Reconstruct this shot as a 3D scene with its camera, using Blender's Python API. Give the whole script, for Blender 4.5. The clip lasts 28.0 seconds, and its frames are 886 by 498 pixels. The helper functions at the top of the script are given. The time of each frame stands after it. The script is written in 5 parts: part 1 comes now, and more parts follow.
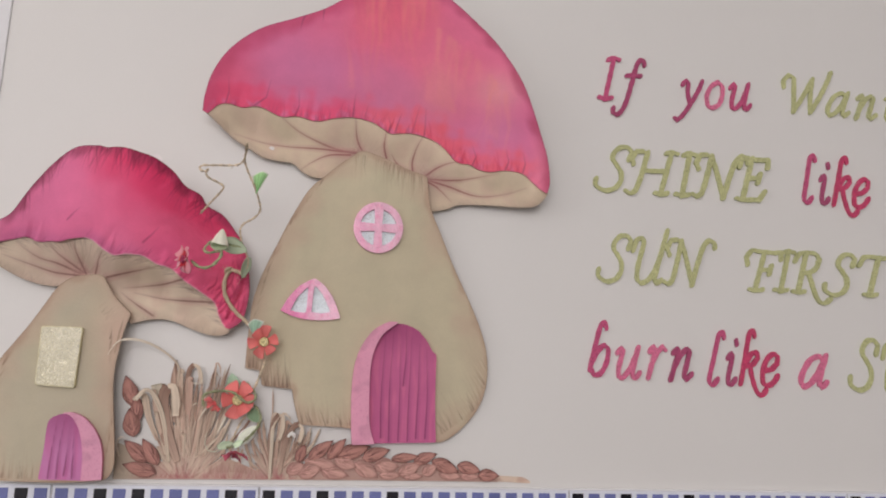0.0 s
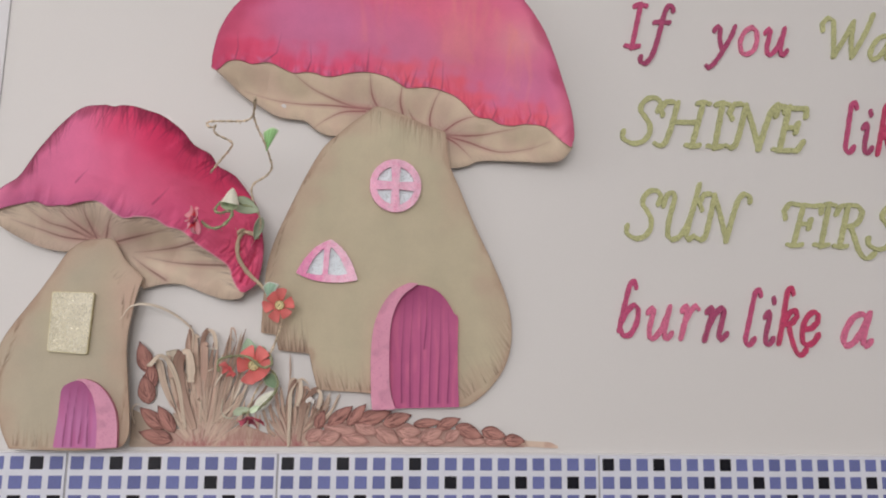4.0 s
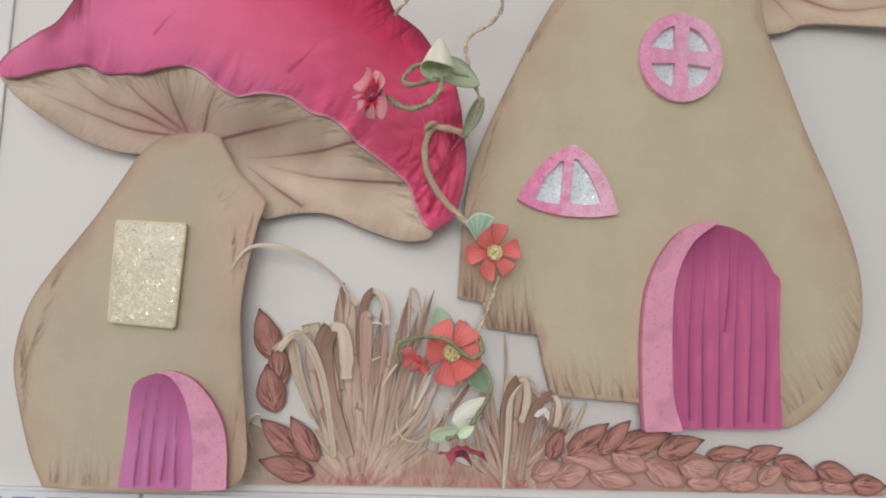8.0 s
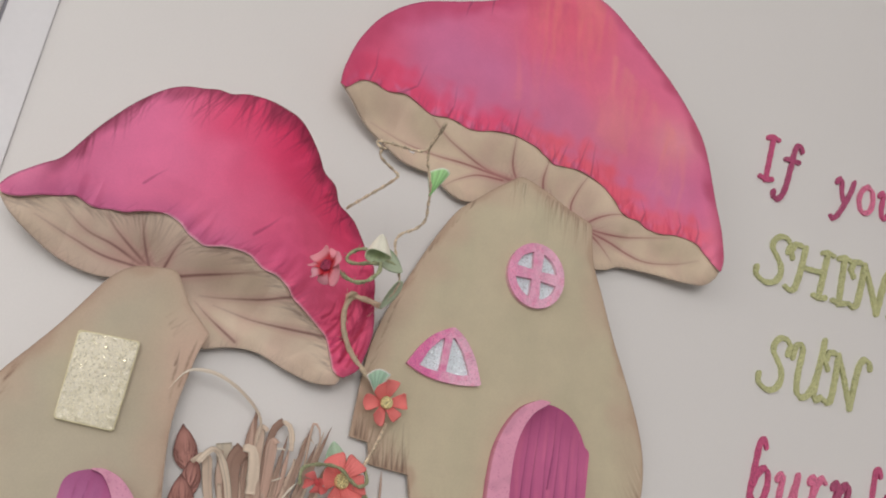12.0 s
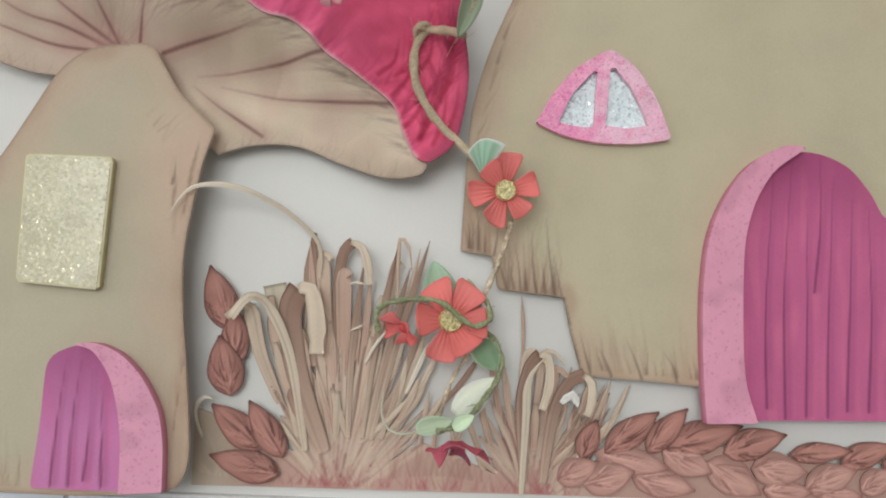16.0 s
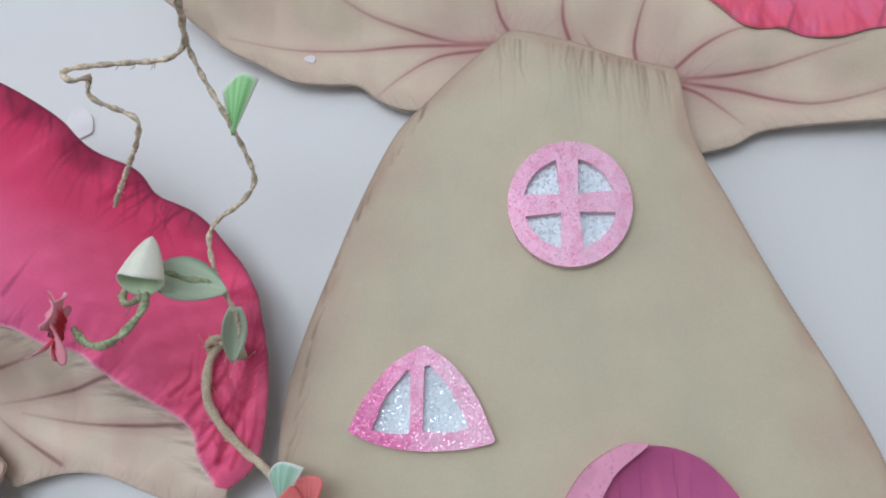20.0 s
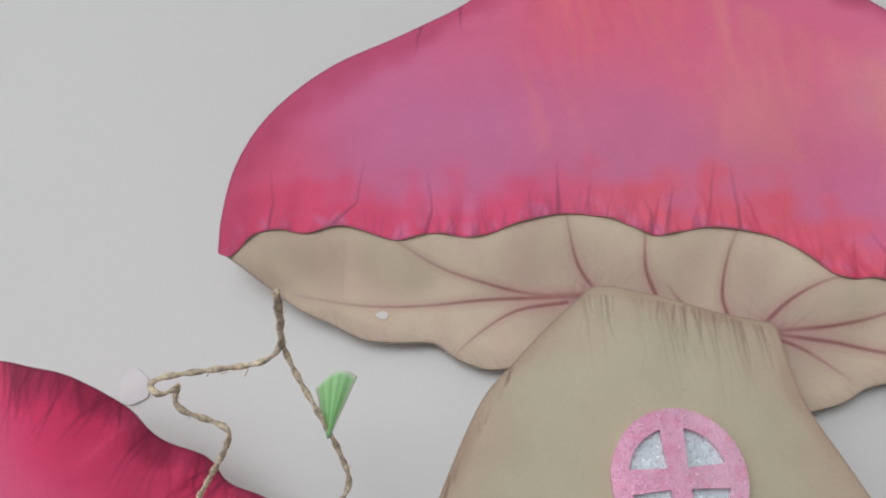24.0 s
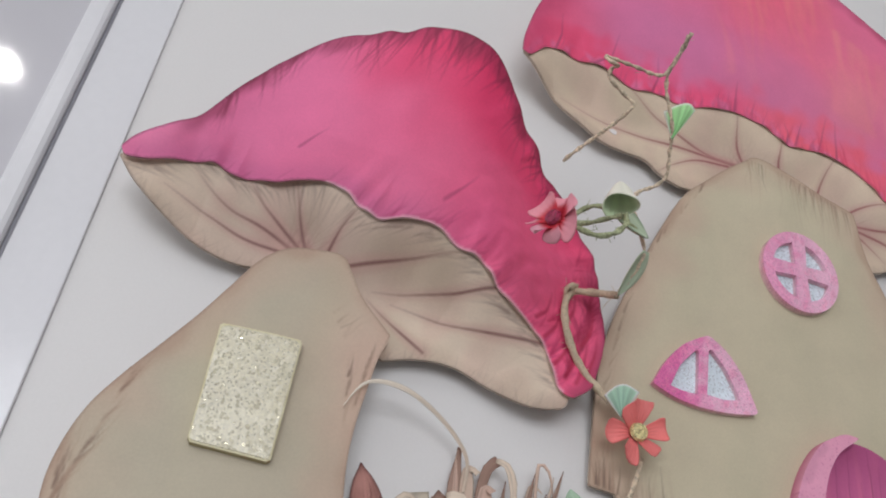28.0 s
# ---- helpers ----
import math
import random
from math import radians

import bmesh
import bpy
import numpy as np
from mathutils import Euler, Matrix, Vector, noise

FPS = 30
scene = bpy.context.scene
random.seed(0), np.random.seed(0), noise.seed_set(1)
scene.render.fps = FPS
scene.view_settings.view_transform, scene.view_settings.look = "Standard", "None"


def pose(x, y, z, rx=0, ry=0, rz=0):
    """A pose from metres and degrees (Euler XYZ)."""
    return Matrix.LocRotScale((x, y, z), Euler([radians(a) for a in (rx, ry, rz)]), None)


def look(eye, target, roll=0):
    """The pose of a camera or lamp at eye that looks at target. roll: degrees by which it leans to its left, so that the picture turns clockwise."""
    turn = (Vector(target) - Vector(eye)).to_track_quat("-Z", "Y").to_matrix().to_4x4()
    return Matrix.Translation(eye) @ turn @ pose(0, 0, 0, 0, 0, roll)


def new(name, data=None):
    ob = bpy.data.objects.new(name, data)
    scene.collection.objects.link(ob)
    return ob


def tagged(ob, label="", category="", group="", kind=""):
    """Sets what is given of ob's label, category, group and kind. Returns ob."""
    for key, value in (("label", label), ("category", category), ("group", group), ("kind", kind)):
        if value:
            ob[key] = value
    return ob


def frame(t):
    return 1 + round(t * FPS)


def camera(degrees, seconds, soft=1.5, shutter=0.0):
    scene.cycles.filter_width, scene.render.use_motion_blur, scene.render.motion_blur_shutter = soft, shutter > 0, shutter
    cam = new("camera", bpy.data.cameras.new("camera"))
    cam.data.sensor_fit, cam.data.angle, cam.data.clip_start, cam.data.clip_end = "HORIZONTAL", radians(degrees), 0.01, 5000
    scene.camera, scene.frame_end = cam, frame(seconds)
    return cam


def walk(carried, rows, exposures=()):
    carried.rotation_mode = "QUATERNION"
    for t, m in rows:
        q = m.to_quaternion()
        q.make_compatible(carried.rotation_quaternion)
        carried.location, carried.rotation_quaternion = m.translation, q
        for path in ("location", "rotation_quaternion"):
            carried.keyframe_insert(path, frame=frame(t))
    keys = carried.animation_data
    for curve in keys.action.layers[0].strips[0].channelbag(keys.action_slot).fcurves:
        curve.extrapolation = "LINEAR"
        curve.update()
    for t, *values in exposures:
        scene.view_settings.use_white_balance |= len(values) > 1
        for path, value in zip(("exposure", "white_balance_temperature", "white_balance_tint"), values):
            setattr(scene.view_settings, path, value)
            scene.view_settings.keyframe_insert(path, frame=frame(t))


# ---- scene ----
cam = camera(57.29, 28.0, soft=2.0)
PATH = [
    (0, (0.0461, -0.8046, 0.0761), (0.189, 0.1654, 0.2728), 1.42),
    (0.5, (0.0576, -0.8023, 0.0723), (0.2384, 0.16, 0.2756), 0.76),
    (1, (0.0697, -0.8284, 0.0738), (0.2331, 0.1375, 0.2745), 0.58),
    (1.5, (0.068, -0.8289, 0.0627), (0.2389, 0.1348, 0.2681), 0.59),
    (2, (0.0587, -0.8214, 0.0603), (0.2184, 0.1474, 0.2501), 1.45),
    (2.5, (0.0532, -0.81, 0.0648), (0.2369, 0.1559, 0.2472), 0.82),
    (4.5, (0.0625, -0.7315, 0.0635), (0.1397, 0.2537, 0.2163), 0.78),
    (5, (0.0433, -0.6689, 0.0749), (0.1046, 0.3211, 0.2014), 0.86),
    (5.5, (0.021, -0.5989, 0.0774), (0.075, 0.3911, 0.2077), 0.99),
    (6, (-0.0009, -0.5403, 0.0866), (0.0747, 0.45, 0.2032), 0.90),
    (6.5, (-0.0281, -0.4936, 0.0834), (0.0652, 0.4947, 0.2037), 0.94),
    (7, (-0.0453, -0.4665, 0.0887), (0.0607, 0.5204, 0.2106), 0.60),
    (7.5, (-0.0601, -0.4526, 0.0875), (0.0472, 0.5352, 0.2003), 1.30),
    (8, (-0.0733, -0.4486, 0.0848), (0.0136, 0.5403, 0.2053), 2.22),
    (8.5, (-0.106, -0.4382, 0.0799), (0.006, 0.5482, 0.2004), 3.72),
    (9, (-0.1291, -0.4349, 0.079), (0.0498, 0.5379, 0.2258), 4.20),
    (9.5, (-0.1378, -0.4512, 0.0825), (0.0584, 0.5126, 0.2631), 4.87),
    (10, (-0.1357, -0.4826, 0.0871), (0.07, 0.4748, 0.2895), 5.82),
    (10.5, (-0.1669, -0.5015, 0.0702), (0.0844, 0.4266, 0.3448), 6.09),
    (11, (-0.1612, -0.5278, 0.078), (0.0904, 0.3947, 0.3706), 7.79),
    (11.5, (-0.1644, -0.5402, 0.0697), (0.1275, 0.3607, 0.391), 7.78),
    (13.5, (-0.1924, -0.5486, -0.0087), (0.1436, 0.3201, 0.3552), 7.80),
    (14, (-0.1751, -0.5387, 0.0165), (0.1386, 0.3684, 0.2971), 8.96),
    (14.5, (-0.164, -0.5068, 0.0079), (0.1552, 0.4068, 0.26), 6.13),
    (15, (-0.1317, -0.4555, 0.032), (0.139, 0.4897, 0.2144), 2.87),
    (15.5, (-0.0826, -0.4031, 0.0648), (0.042, 0.5778, 0.2143), 2.65),
    (16, (-0.0328, -0.3508, 0.0786), (-0.0312, 0.6445, 0.176), 2.16),
    (16.5, (0.0146, -0.3199, 0.0927), (-0.1044, 0.6725, 0.1264), 0.60),
    (17, (0.0505, -0.3003, 0.0951), (-0.2027, 0.6669, 0.1168), -0.75),
    (17.5, (0.0693, -0.2793, 0.101), (-0.2077, 0.6816, 0.0991), -1.74),
    (18, (0.0719, -0.2661, 0.1091), (-0.2133, 0.6924, 0.1162), -1.13),
    (18.5, (0.0608, -0.2606, 0.1244), (-0.1726, 0.7103, 0.178), 0.25),
    (19, (0.0619, -0.2639, 0.1379), (-0.0985, 0.7162, 0.2546), -0.13),
    (19.5, (0.0633, -0.3054, 0.1573), (-0.0452, 0.6772, 0.3079), -0.64),
    (20, (0.0751, -0.3263, 0.1557), (-0.0155, 0.6362, 0.4115), -1.42),
    (20.5, (0.0841, -0.3119, 0.2001), (0.041, 0.6501, 0.4698), -3.98),
    (21, (0.0889, -0.2823, 0.22), (0.0495, 0.6591, 0.555), -5.80),
    (21.5, (0.09, -0.2706, 0.2276), (0.0674, 0.6511, 0.6149), -6.88),
    (23.5, (0.0605, -0.3122, 0.2136), (0.0452, 0.5753, 0.6742), -5.61),
    (24, (0.0387, -0.3265, 0.2087), (-0.0281, 0.5756, 0.6349), -3.50),
    (24.5, (0.0165, -0.3358, 0.1879), (-0.1065, 0.5765, 0.5785), -0.85),
    (25, (-0.0176, -0.3275, 0.1604), (-0.0986, 0.582, 0.568), 0.88),
    (25.5, (-0.0519, -0.3326, 0.1348), (-0.0847, 0.5709, 0.5621), 1.88),
    (26, (-0.0889, -0.3487, 0.1061), (-0.0863, 0.541, 0.5625), 2.97),
    (26.5, (-0.1207, -0.3622, 0.0778), (-0.0418, 0.5161, 0.5495), 3.15),
    (27, (-0.1449, -0.3706, 0.0491), (-0.0152, 0.489, 0.5433), 4.77),
    (27.5, (-0.1643, -0.3592, 0.0221), (-0.0065, 0.4844, 0.5354), 6.83),
    (28, (-0.1817, -0.3514, -0.0065), (-0.0106, 0.4755, 0.5293), 7.60),
]
# seconds, stops, kelvin, tint
EXPOSURES = [
    (0, -0.03, 6950, 16), (5, 0.0, 6850, 14), (8, 0.05, 6800, 11), (14, -0.02, 6950, 14), (16, 0.12, 6650, 5), (17, 0.17, 6450, 3), (18.2, 0.18, 6350, 2), (19, 0.2, 5700, 4), (21.5, 0.05, 6100, 11), (23.5, -0.03, 6350, 9), (26, 0.03, 6250, 9), (28, 0.03, 6350, 12),
]
walk(cam, [(t, look(eye, target, roll)) for t, eye, target, roll in PATH], EXPOSURES)

# ---- world, lights ----
world = bpy.data.worlds.new("world")
scene.world = world
world.use_nodes = True
world.node_tree.nodes["Background"].inputs[0].default_value = (0.75, 0.82, 0.9, 1)
world.node_tree.nodes["Background"].inputs[1].default_value = 0.4


def area(name, eye, target, sx, sy, watts, colour):
    lamp = bpy.data.lights.new(name, "AREA")
    lamp.shape, lamp.size, lamp.size_y, lamp.energy, lamp.color = "RECTANGLE", sx, sy, watts, colour
    ob = new(name, lamp)
    ob.matrix_world = look(eye, target)
    return ob


# daylight in the window behind the camera and in the one of the side wall, and the ceiling fitting
area("window_daylight", (-0.8, -4.06, 0.75), (-0.8, 0.0, 0.75), 2.6, 1.6, 61, (0.97, 0.98, 1.0))
area("side_window_daylight", (-3.96, -2.3, 0.85), (0.0, -2.3, 0.85), 2.4, 1.7, 26, (0.97, 0.98, 1.0))
area("ceiling_light_glow", (-1.05, -1.5, 1.44), (-1.05, -1.49, 0.0), 0.05, 0.05, 2, (1.0, 0.97, 0.93))

# ---- materials ----
LIGHT = 0.70


def lin(c):
    c = c / 255.0
    return c / 12.92 if c < 0.04045 else ((c + 0.055) / 1.055) ** 2.4


def rgb(r, g, b, k=LIGHT):
    c = np.array([lin(v) / k for v in (r, g, b)])
    return np.clip(c + (c.mean() - c) * 0.10, 0, 0.9)


def material(name):
    m = bpy.data.materials.new(name)
    m.use_nodes = True
    return m, m.node_tree.nodes, m.node_tree.links, m.node_tree.nodes["Principled BSDF"]


def noise_node(nodes, links, scale, detail=4.0, rough=0.55, coord="Object"):
    co = nodes.new("ShaderNodeTexCoord")
    n = nodes.new("ShaderNodeTexNoise")
    n.inputs["Scale"].default_value, n.inputs["Detail"].default_value, n.inputs["Roughness"].default_value = scale, detail, rough
    links.new(co.outputs[coord], n.inputs["Vector"])
    return n


def bump(nodes, links, bsdf, source, strength, distance):
    b = nodes.new("ShaderNodeBump")
    b.inputs["Strength"].default_value, b.inputs["Distance"].default_value = strength, distance
    links.new(source, b.inputs["Height"])
    links.new(b.outputs[0], bsdf.inputs["Normal"])


def mottled(nodes, links, source, scale, low, high):
    """Multiplies a colour by noise between low and high."""
    n = noise_node(nodes, links, scale)
    ramp = nodes.new("ShaderNodeMapRange")
    ramp.inputs["From Min"].default_value, ramp.inputs["From Max"].default_value = 0.3, 0.7
    ramp.inputs["To Min"].default_value, ramp.inputs["To Max"].default_value = low, high
    links.new(n.outputs[0], ramp.inputs[0])
    mix = nodes.new("ShaderNodeVectorMath")
    mix.operation = "SCALE"
    links.new(source, mix.inputs[0])
    links.new(ramp.outputs[0], mix.inputs["Scale"])
    return mix.outputs[0]


def plain(name, colour, rough=0.5, grain=300.0, spread=0.06, relief=0.0, coarse=12.0, metal=0.0, coat=0.0):
    """A surface of one paint, uneven at two scales."""
    m, nodes, links, bsdf = material(name)
    c = nodes.new("ShaderNodeRGB")
    c.outputs[0].default_value = (*colour, 1)
    fine = mottled(nodes, links, c.outputs[0], grain, 1 - spread, 1 + spread)
    links.new(mottled(nodes, links, fine, coarse, 1 - spread * 0.7, 1 + spread * 0.7), bsdf.inputs["Base Color"])
    bsdf.inputs["Roughness"].default_value, bsdf.inputs["Metallic"].default_value = rough, metal
    bsdf.inputs["Coat Weight"].default_value = coat
    if relief:
        bump(nodes, links, bsdf, noise_node(nodes, links, grain).outputs[0], 0.5, relief)
    return m


def painted(name, rough=0.5, relief=0.0002):
    """Airbrushed and pencilled card: the paint is the colour attribute of the mesh."""
    m, nodes, links, bsdf = material(name)
    a = nodes.new("ShaderNodeAttribute")
    a.attribute_name = "paint"
    fine = mottled(nodes, links, a.outputs["Color"], 900.0, 0.97, 1.03)
    links.new(mottled(nodes, links, fine, 45.0, 0.96, 1.04), bsdf.inputs["Base Color"])
    bsdf.inputs["Roughness"].default_value = rough
    bsdf.inputs["Specular IOR Level"].default_value = 0.3
    bump(nodes, links, bsdf, noise_node(nodes, links, 500.0).outputs[0], 0.25, relief)
    return m


def glitter(name, colour, size=1500.0, tilt=1.1, metal=0.55, dark=0.55, share=0.7):
    """Glitter foam: flakes that each face their own way."""
    m, nodes, links, bsdf = material(name)
    co = nodes.new("ShaderNodeTexCoord")
    v = nodes.new("ShaderNodeTexVoronoi")
    v.inputs["Scale"].default_value = size
    links.new(co.outputs["Object"], v.inputs["Vector"])
    off = nodes.new("ShaderNodeVectorMath")
    off.operation = "SUBTRACT"
    off.inputs[1].default_value = (0.5, 0.5, 0.5)
    links.new(v.outputs["Color"], off.inputs[0])
    much = nodes.new("ShaderNodeVectorMath")
    much.operation = "SCALE"
    links.new(off.outputs[0], much.inputs[0])
    geo = nodes.new("ShaderNodeNewGeometry")
    add = nodes.new("ShaderNodeVectorMath")
    links.new(geo.outputs["Normal"], add.inputs[0])
    links.new(much.outputs[0], add.inputs[1])
    unit = nodes.new("ShaderNodeVectorMath")
    unit.operation = "NORMALIZE"
    links.new(add.outputs[0], unit.inputs[0])
    links.new(unit.outputs[0], bsdf.inputs["Normal"])
    sep = nodes.new("ShaderNodeSeparateColor")
    links.new(v.outputs["Color"], sep.inputs[0])
    ramp = nodes.new("ShaderNodeMapRange")
    ramp.inputs["To Min"].default_value, ramp.inputs["To Max"].default_value = dark, 1.12
    links.new(sep.outputs[1], ramp.inputs[0])
    if colour is None:
        c = nodes.new("ShaderNodeAttribute")
        c.attribute_name = "paint"
    else:
        c = nodes.new("ShaderNodeRGB")
        c.outputs[0].default_value = (*colour, 1)
    mix = nodes.new("ShaderNodeVectorMath")
    mix.operation = "SCALE"
    links.new(c.outputs[0], mix.inputs[0])
    links.new(ramp.outputs[0], mix.inputs["Scale"])
    links.new(mottled(nodes, links, mix.outputs[0], 60.0, 0.9, 1.08), bsdf.inputs["Base Color"])
    flake = nodes.new("ShaderNodeMath")
    flake.operation = "GREATER_THAN"
    flake.inputs[1].default_value = share
    links.new(sep.outputs[2], flake.inputs[0])
    lean = nodes.new("ShaderNodeMapRange")
    lean.inputs["To Min"].default_value, lean.inputs["To Max"].default_value = tilt * 0.3, tilt
    links.new(flake.outputs[0], lean.inputs[0])
    links.new(lean.outputs[0], much.inputs["Scale"])
    some = nodes.new("ShaderNodeMath")
    some.operation = "MULTIPLY"
    some.inputs[1].default_value = metal
    links.new(flake.outputs[0], some.inputs[0])
    links.new(some.outputs[0], bsdf.inputs["Metallic"])
    bsdf.inputs["Roughness"].default_value = 0.18
    return m


PANEL = plain("white_laminate", (0.765, 0.752, 0.737), 0.42, 700.0, 0.012, 0.00003, 3.0)
PVC = plain("white_pvc", (0.78, 0.78, 0.8), 0.2, 200.0, 0.012, 0.0, 4.0, coat=0.2)
SEAL = plain("dark_seal", (0.26, 0.26, 0.29), 0.6)
CERAMIC = plain("white_ceramic", (0.78, 0.81, 0.9), 0.25, 90.0, 0.03, 0.0, 9.0, coat=0.3)
GROUT = plain("grout", (0.5, 0.5, 0.52), 0.85, 400.0, 0.1, 0.0002)
WALL = plain("wall_paint", (0.8, 0.79, 0.775), 0.8, 150.0, 0.04, 0.0003)
FLOOR = plain("floor_tile", (0.24, 0.225, 0.21), 0.35, 30.0, 0.1)
CARD = painted("painted_card", 0.6)
FOAM = painted("painted_foam", 0.8, 0.0003)
BACK = plain("foam_pad", (0.6, 0.58, 0.54), 0.9)
PANE = glitter("silver_glitter", rgb(188, 200, 206), 1150.0, 0.7, 0.3, 0.97, 0.72)
YELLOW = glitter("pale_gold_glitter", rgb(184, 178, 153), 1000.0, 0.6, 0.32, 0.92, 0.75)
PINK = glitter("pink_glitter", None, 1700.0, 0.4, 0.2, 0.9, 0.88)
MAGENTA = glitter("magenta_letter_glitter", rgb(180, 66, 110), 1000.0, 0.6, 0.35, 0.8, 0.82)
GREEN = glitter("olive_letter_glitter", rgb(168, 170, 120), 1000.0, 0.6, 0.35, 0.82, 0.82)
GOLD = glitter("gold_glitter", rgb(216, 198, 138), 1600.0, 1.1)
TWINE = plain("jute_twine", rgb(176, 160, 136), 0.9, 700.0, 0.45, 0.0004, 120.0)
ROPE = plain("pale_jute_rope", rgb(176, 160, 134), 0.9, 1500.0, 0.25, 0.0004, 100.0)
GREEN_ROPE = plain("green_jute_rope", rgb(132, 138, 104), 0.9, 900.0, 0.4, 0.0004, 100.0)


def tile_material(name, colour):
    m, nodes, links, bsdf = material(name)
    c = nodes.new("ShaderNodeRGB")
    c.outputs[0].default_value = (*colour, 1)
    info = nodes.new("ShaderNodeObjectInfo")
    ramp = nodes.new("ShaderNodeMapRange")
    ramp.inputs["To Min"].default_value, ramp.inputs["To Max"].default_value = 0.86, 1.12
    links.new(info.outputs["Random"], ramp.inputs[0])
    mix = nodes.new("ShaderNodeVectorMath")
    mix.operation = "SCALE"
    links.new(c.outputs[0], mix.inputs[0])
    links.new(ramp.outputs[0], mix.inputs["Scale"])
    links.new(mottled(nodes, links, mix.outputs[0], 400.0, 0.93, 1.07), bsdf.inputs["Base Color"])
    bsdf.inputs["Roughness"].default_value = 0.22
    bsdf.inputs["Specular IOR Level"].default_value = 0.3
    return m


BLUE_TILE = tile_material("blue_glaze", rgb(94, 102, 154))
BLACK_TILE = tile_material("black_glaze", rgb(22, 22, 30))


# ---- helpers for shapes ----
def link_mesh(name, mesh, mat, parent=None, label=""):
    ob = new(name, mesh)
    if mat is not None:
        mesh.materials.append(mat)
    if parent is not None:
        ob.parent = parent
        ob.matrix_parent_inverse = parent_world(parent).inverted()
    if label:
        ob["label"] = label
    return ob


BASES = {}


def parent_world(ob):
    m = BASES.get(ob.name, Matrix.Identity(4))
    return m


def thing(name, x, y, z, label, category, group=""):
    ob = new(name)
    ob.empty_display_size = 0.02
    ob.location = (x, y, z)
    BASES[ob.name] = Matrix.Translation((x, y, z))
    return tagged(ob, label, category, group)


def part(name, bm, mat, parent=None, label=""):
    mesh = bpy.data.meshes.new(name)
    bmesh.ops.recalc_face_normals(bm, faces=bm.faces[:])
    bm.to_mesh(mesh)
    bm.free()
    return link_mesh(name, mesh, mat, parent, label)


def smooth(ob):
    ob.data.polygons.foreach_set("use_smooth", np.ones(len(ob.data.polygons), bool))
    return ob


def box(x0, x1, y0, y1, z0, z1, bevel=0.0):
    bm = bmesh.new()
    bmesh.ops.create_cube(bm, size=1.0)
    for v in bm.verts:
        v.co = ((x0 + x1) / 2 + v.co.x * (x1 - x0), (y0 + y1) / 2 + v.co.y * (y1 - y0), (z0 + z1) / 2 + v.co.z * (z1 - z0))
    if bevel:
        bmesh.ops.bevel(bm, geom=bm.edges[:], offset=bevel, segments=2, affect="EDGES", profile=0.5)
    return bm


def mm(text):
    """Places in metres from a line of x,z pairs in millimetres."""
    return np.array([[float(v) for v in p.split(",")] for p in text.split()]) / 1000.0


def curve(points, closed=False, step=0.0015, sharp=0.0):
    """A smooth line through the points (Catmull-Rom)."""
    p = np.asarray(points, float)
    n = len(p)
    out = []
    turned = np.zeros(n, bool)
    if p.shape[1] == 2:
        # corners of cut paper stay sharp
        before, after = p - np.roll(p, 1, 0), np.roll(p, -1, 0) - p
        turned = (before * after).sum(1) < 0.55 * np.linalg.norm(before, axis=1) * np.linalg.norm(after, axis=1)
    for i in range(n if closed else n - 1):
        if closed:
            a, b, c, d = p[(i - 1) % n], p[i], p[(i + 1) % n], p[(i + 2) % n]
        else:
            a, b, c, d = p[max(i - 1, 0)], p[i], p[i + 1], p[min(i + 2, n - 1)]
        k = max(2, int(np.linalg.norm(c - b) / step))
        t = np.linspace(0, 1, k, endpoint=False)[:, None]
        m0, m1 = (c - a) / 2 * (1 - sharp), (d - b) / 2 * (1 - sharp)
        m0 = c - b if turned[i] else m0
        m1 = c - b if turned[(i + 1) % n] else m1
        # hold the tangents to the length of this span
        span = np.linalg.norm(c - b) + 1e-9
        m0, m1 = [m * min(1.0, 1.2 * span / (np.linalg.norm(m) + 1e-9)) for m in (m0, m1)]
        out.append((2 * t**3 - 3 * t**2 + 1) * b + (t**3 - 2 * t**2 + t) * m0 + (-2 * t**3 + 3 * t**2) * c + (t**3 - t**2) * m1)
    if not closed:
        out.append(p[-1:])
    return np.concatenate(out)


def inside(loops, x, z):
    hit = np.zeros(x.shape, bool)
    for loop in loops:
        nxt = np.roll(loop, -1, 0)
        for (ax, az), (bx, bz) in zip(loop, nxt):
            if az == bz:
                continue
            cross = (az > z) != (bz > z)
            hit ^= cross & (x < (bx - ax) * (z - az) / (bz - az) + ax)
    return hit


def nearest(line, x, z, closed=False):
    """Distance from places to a line, the nearest place on it, and how far along it lies."""
    a = np.asarray(line, float)
    b = np.roll(a, -1, 0)
    if not closed:
        a, b = a[:-1], b[:-1]
    best, px, pz, along = np.full(x.shape, 1e9), x.copy(), z.copy(), np.zeros(x.shape)
    for i in range(len(a)):
        dx, dz = b[i] - a[i]
        k = np.clip(((x - a[i, 0]) * dx + (z - a[i, 1]) * dz) / (dx * dx + dz * dz + 1e-15), 0, 1)
        qx, qz = a[i, 0] + k * dx, a[i, 1] + k * dz
        d = np.hypot(x - qx, z - qz)
        w = d < best
        best, px, pz, along = np.where(w, d, best), np.where(w, qx, px), np.where(w, qz, pz), np.where(w, (i + k) / len(a), along)
    return best, px, pz, along


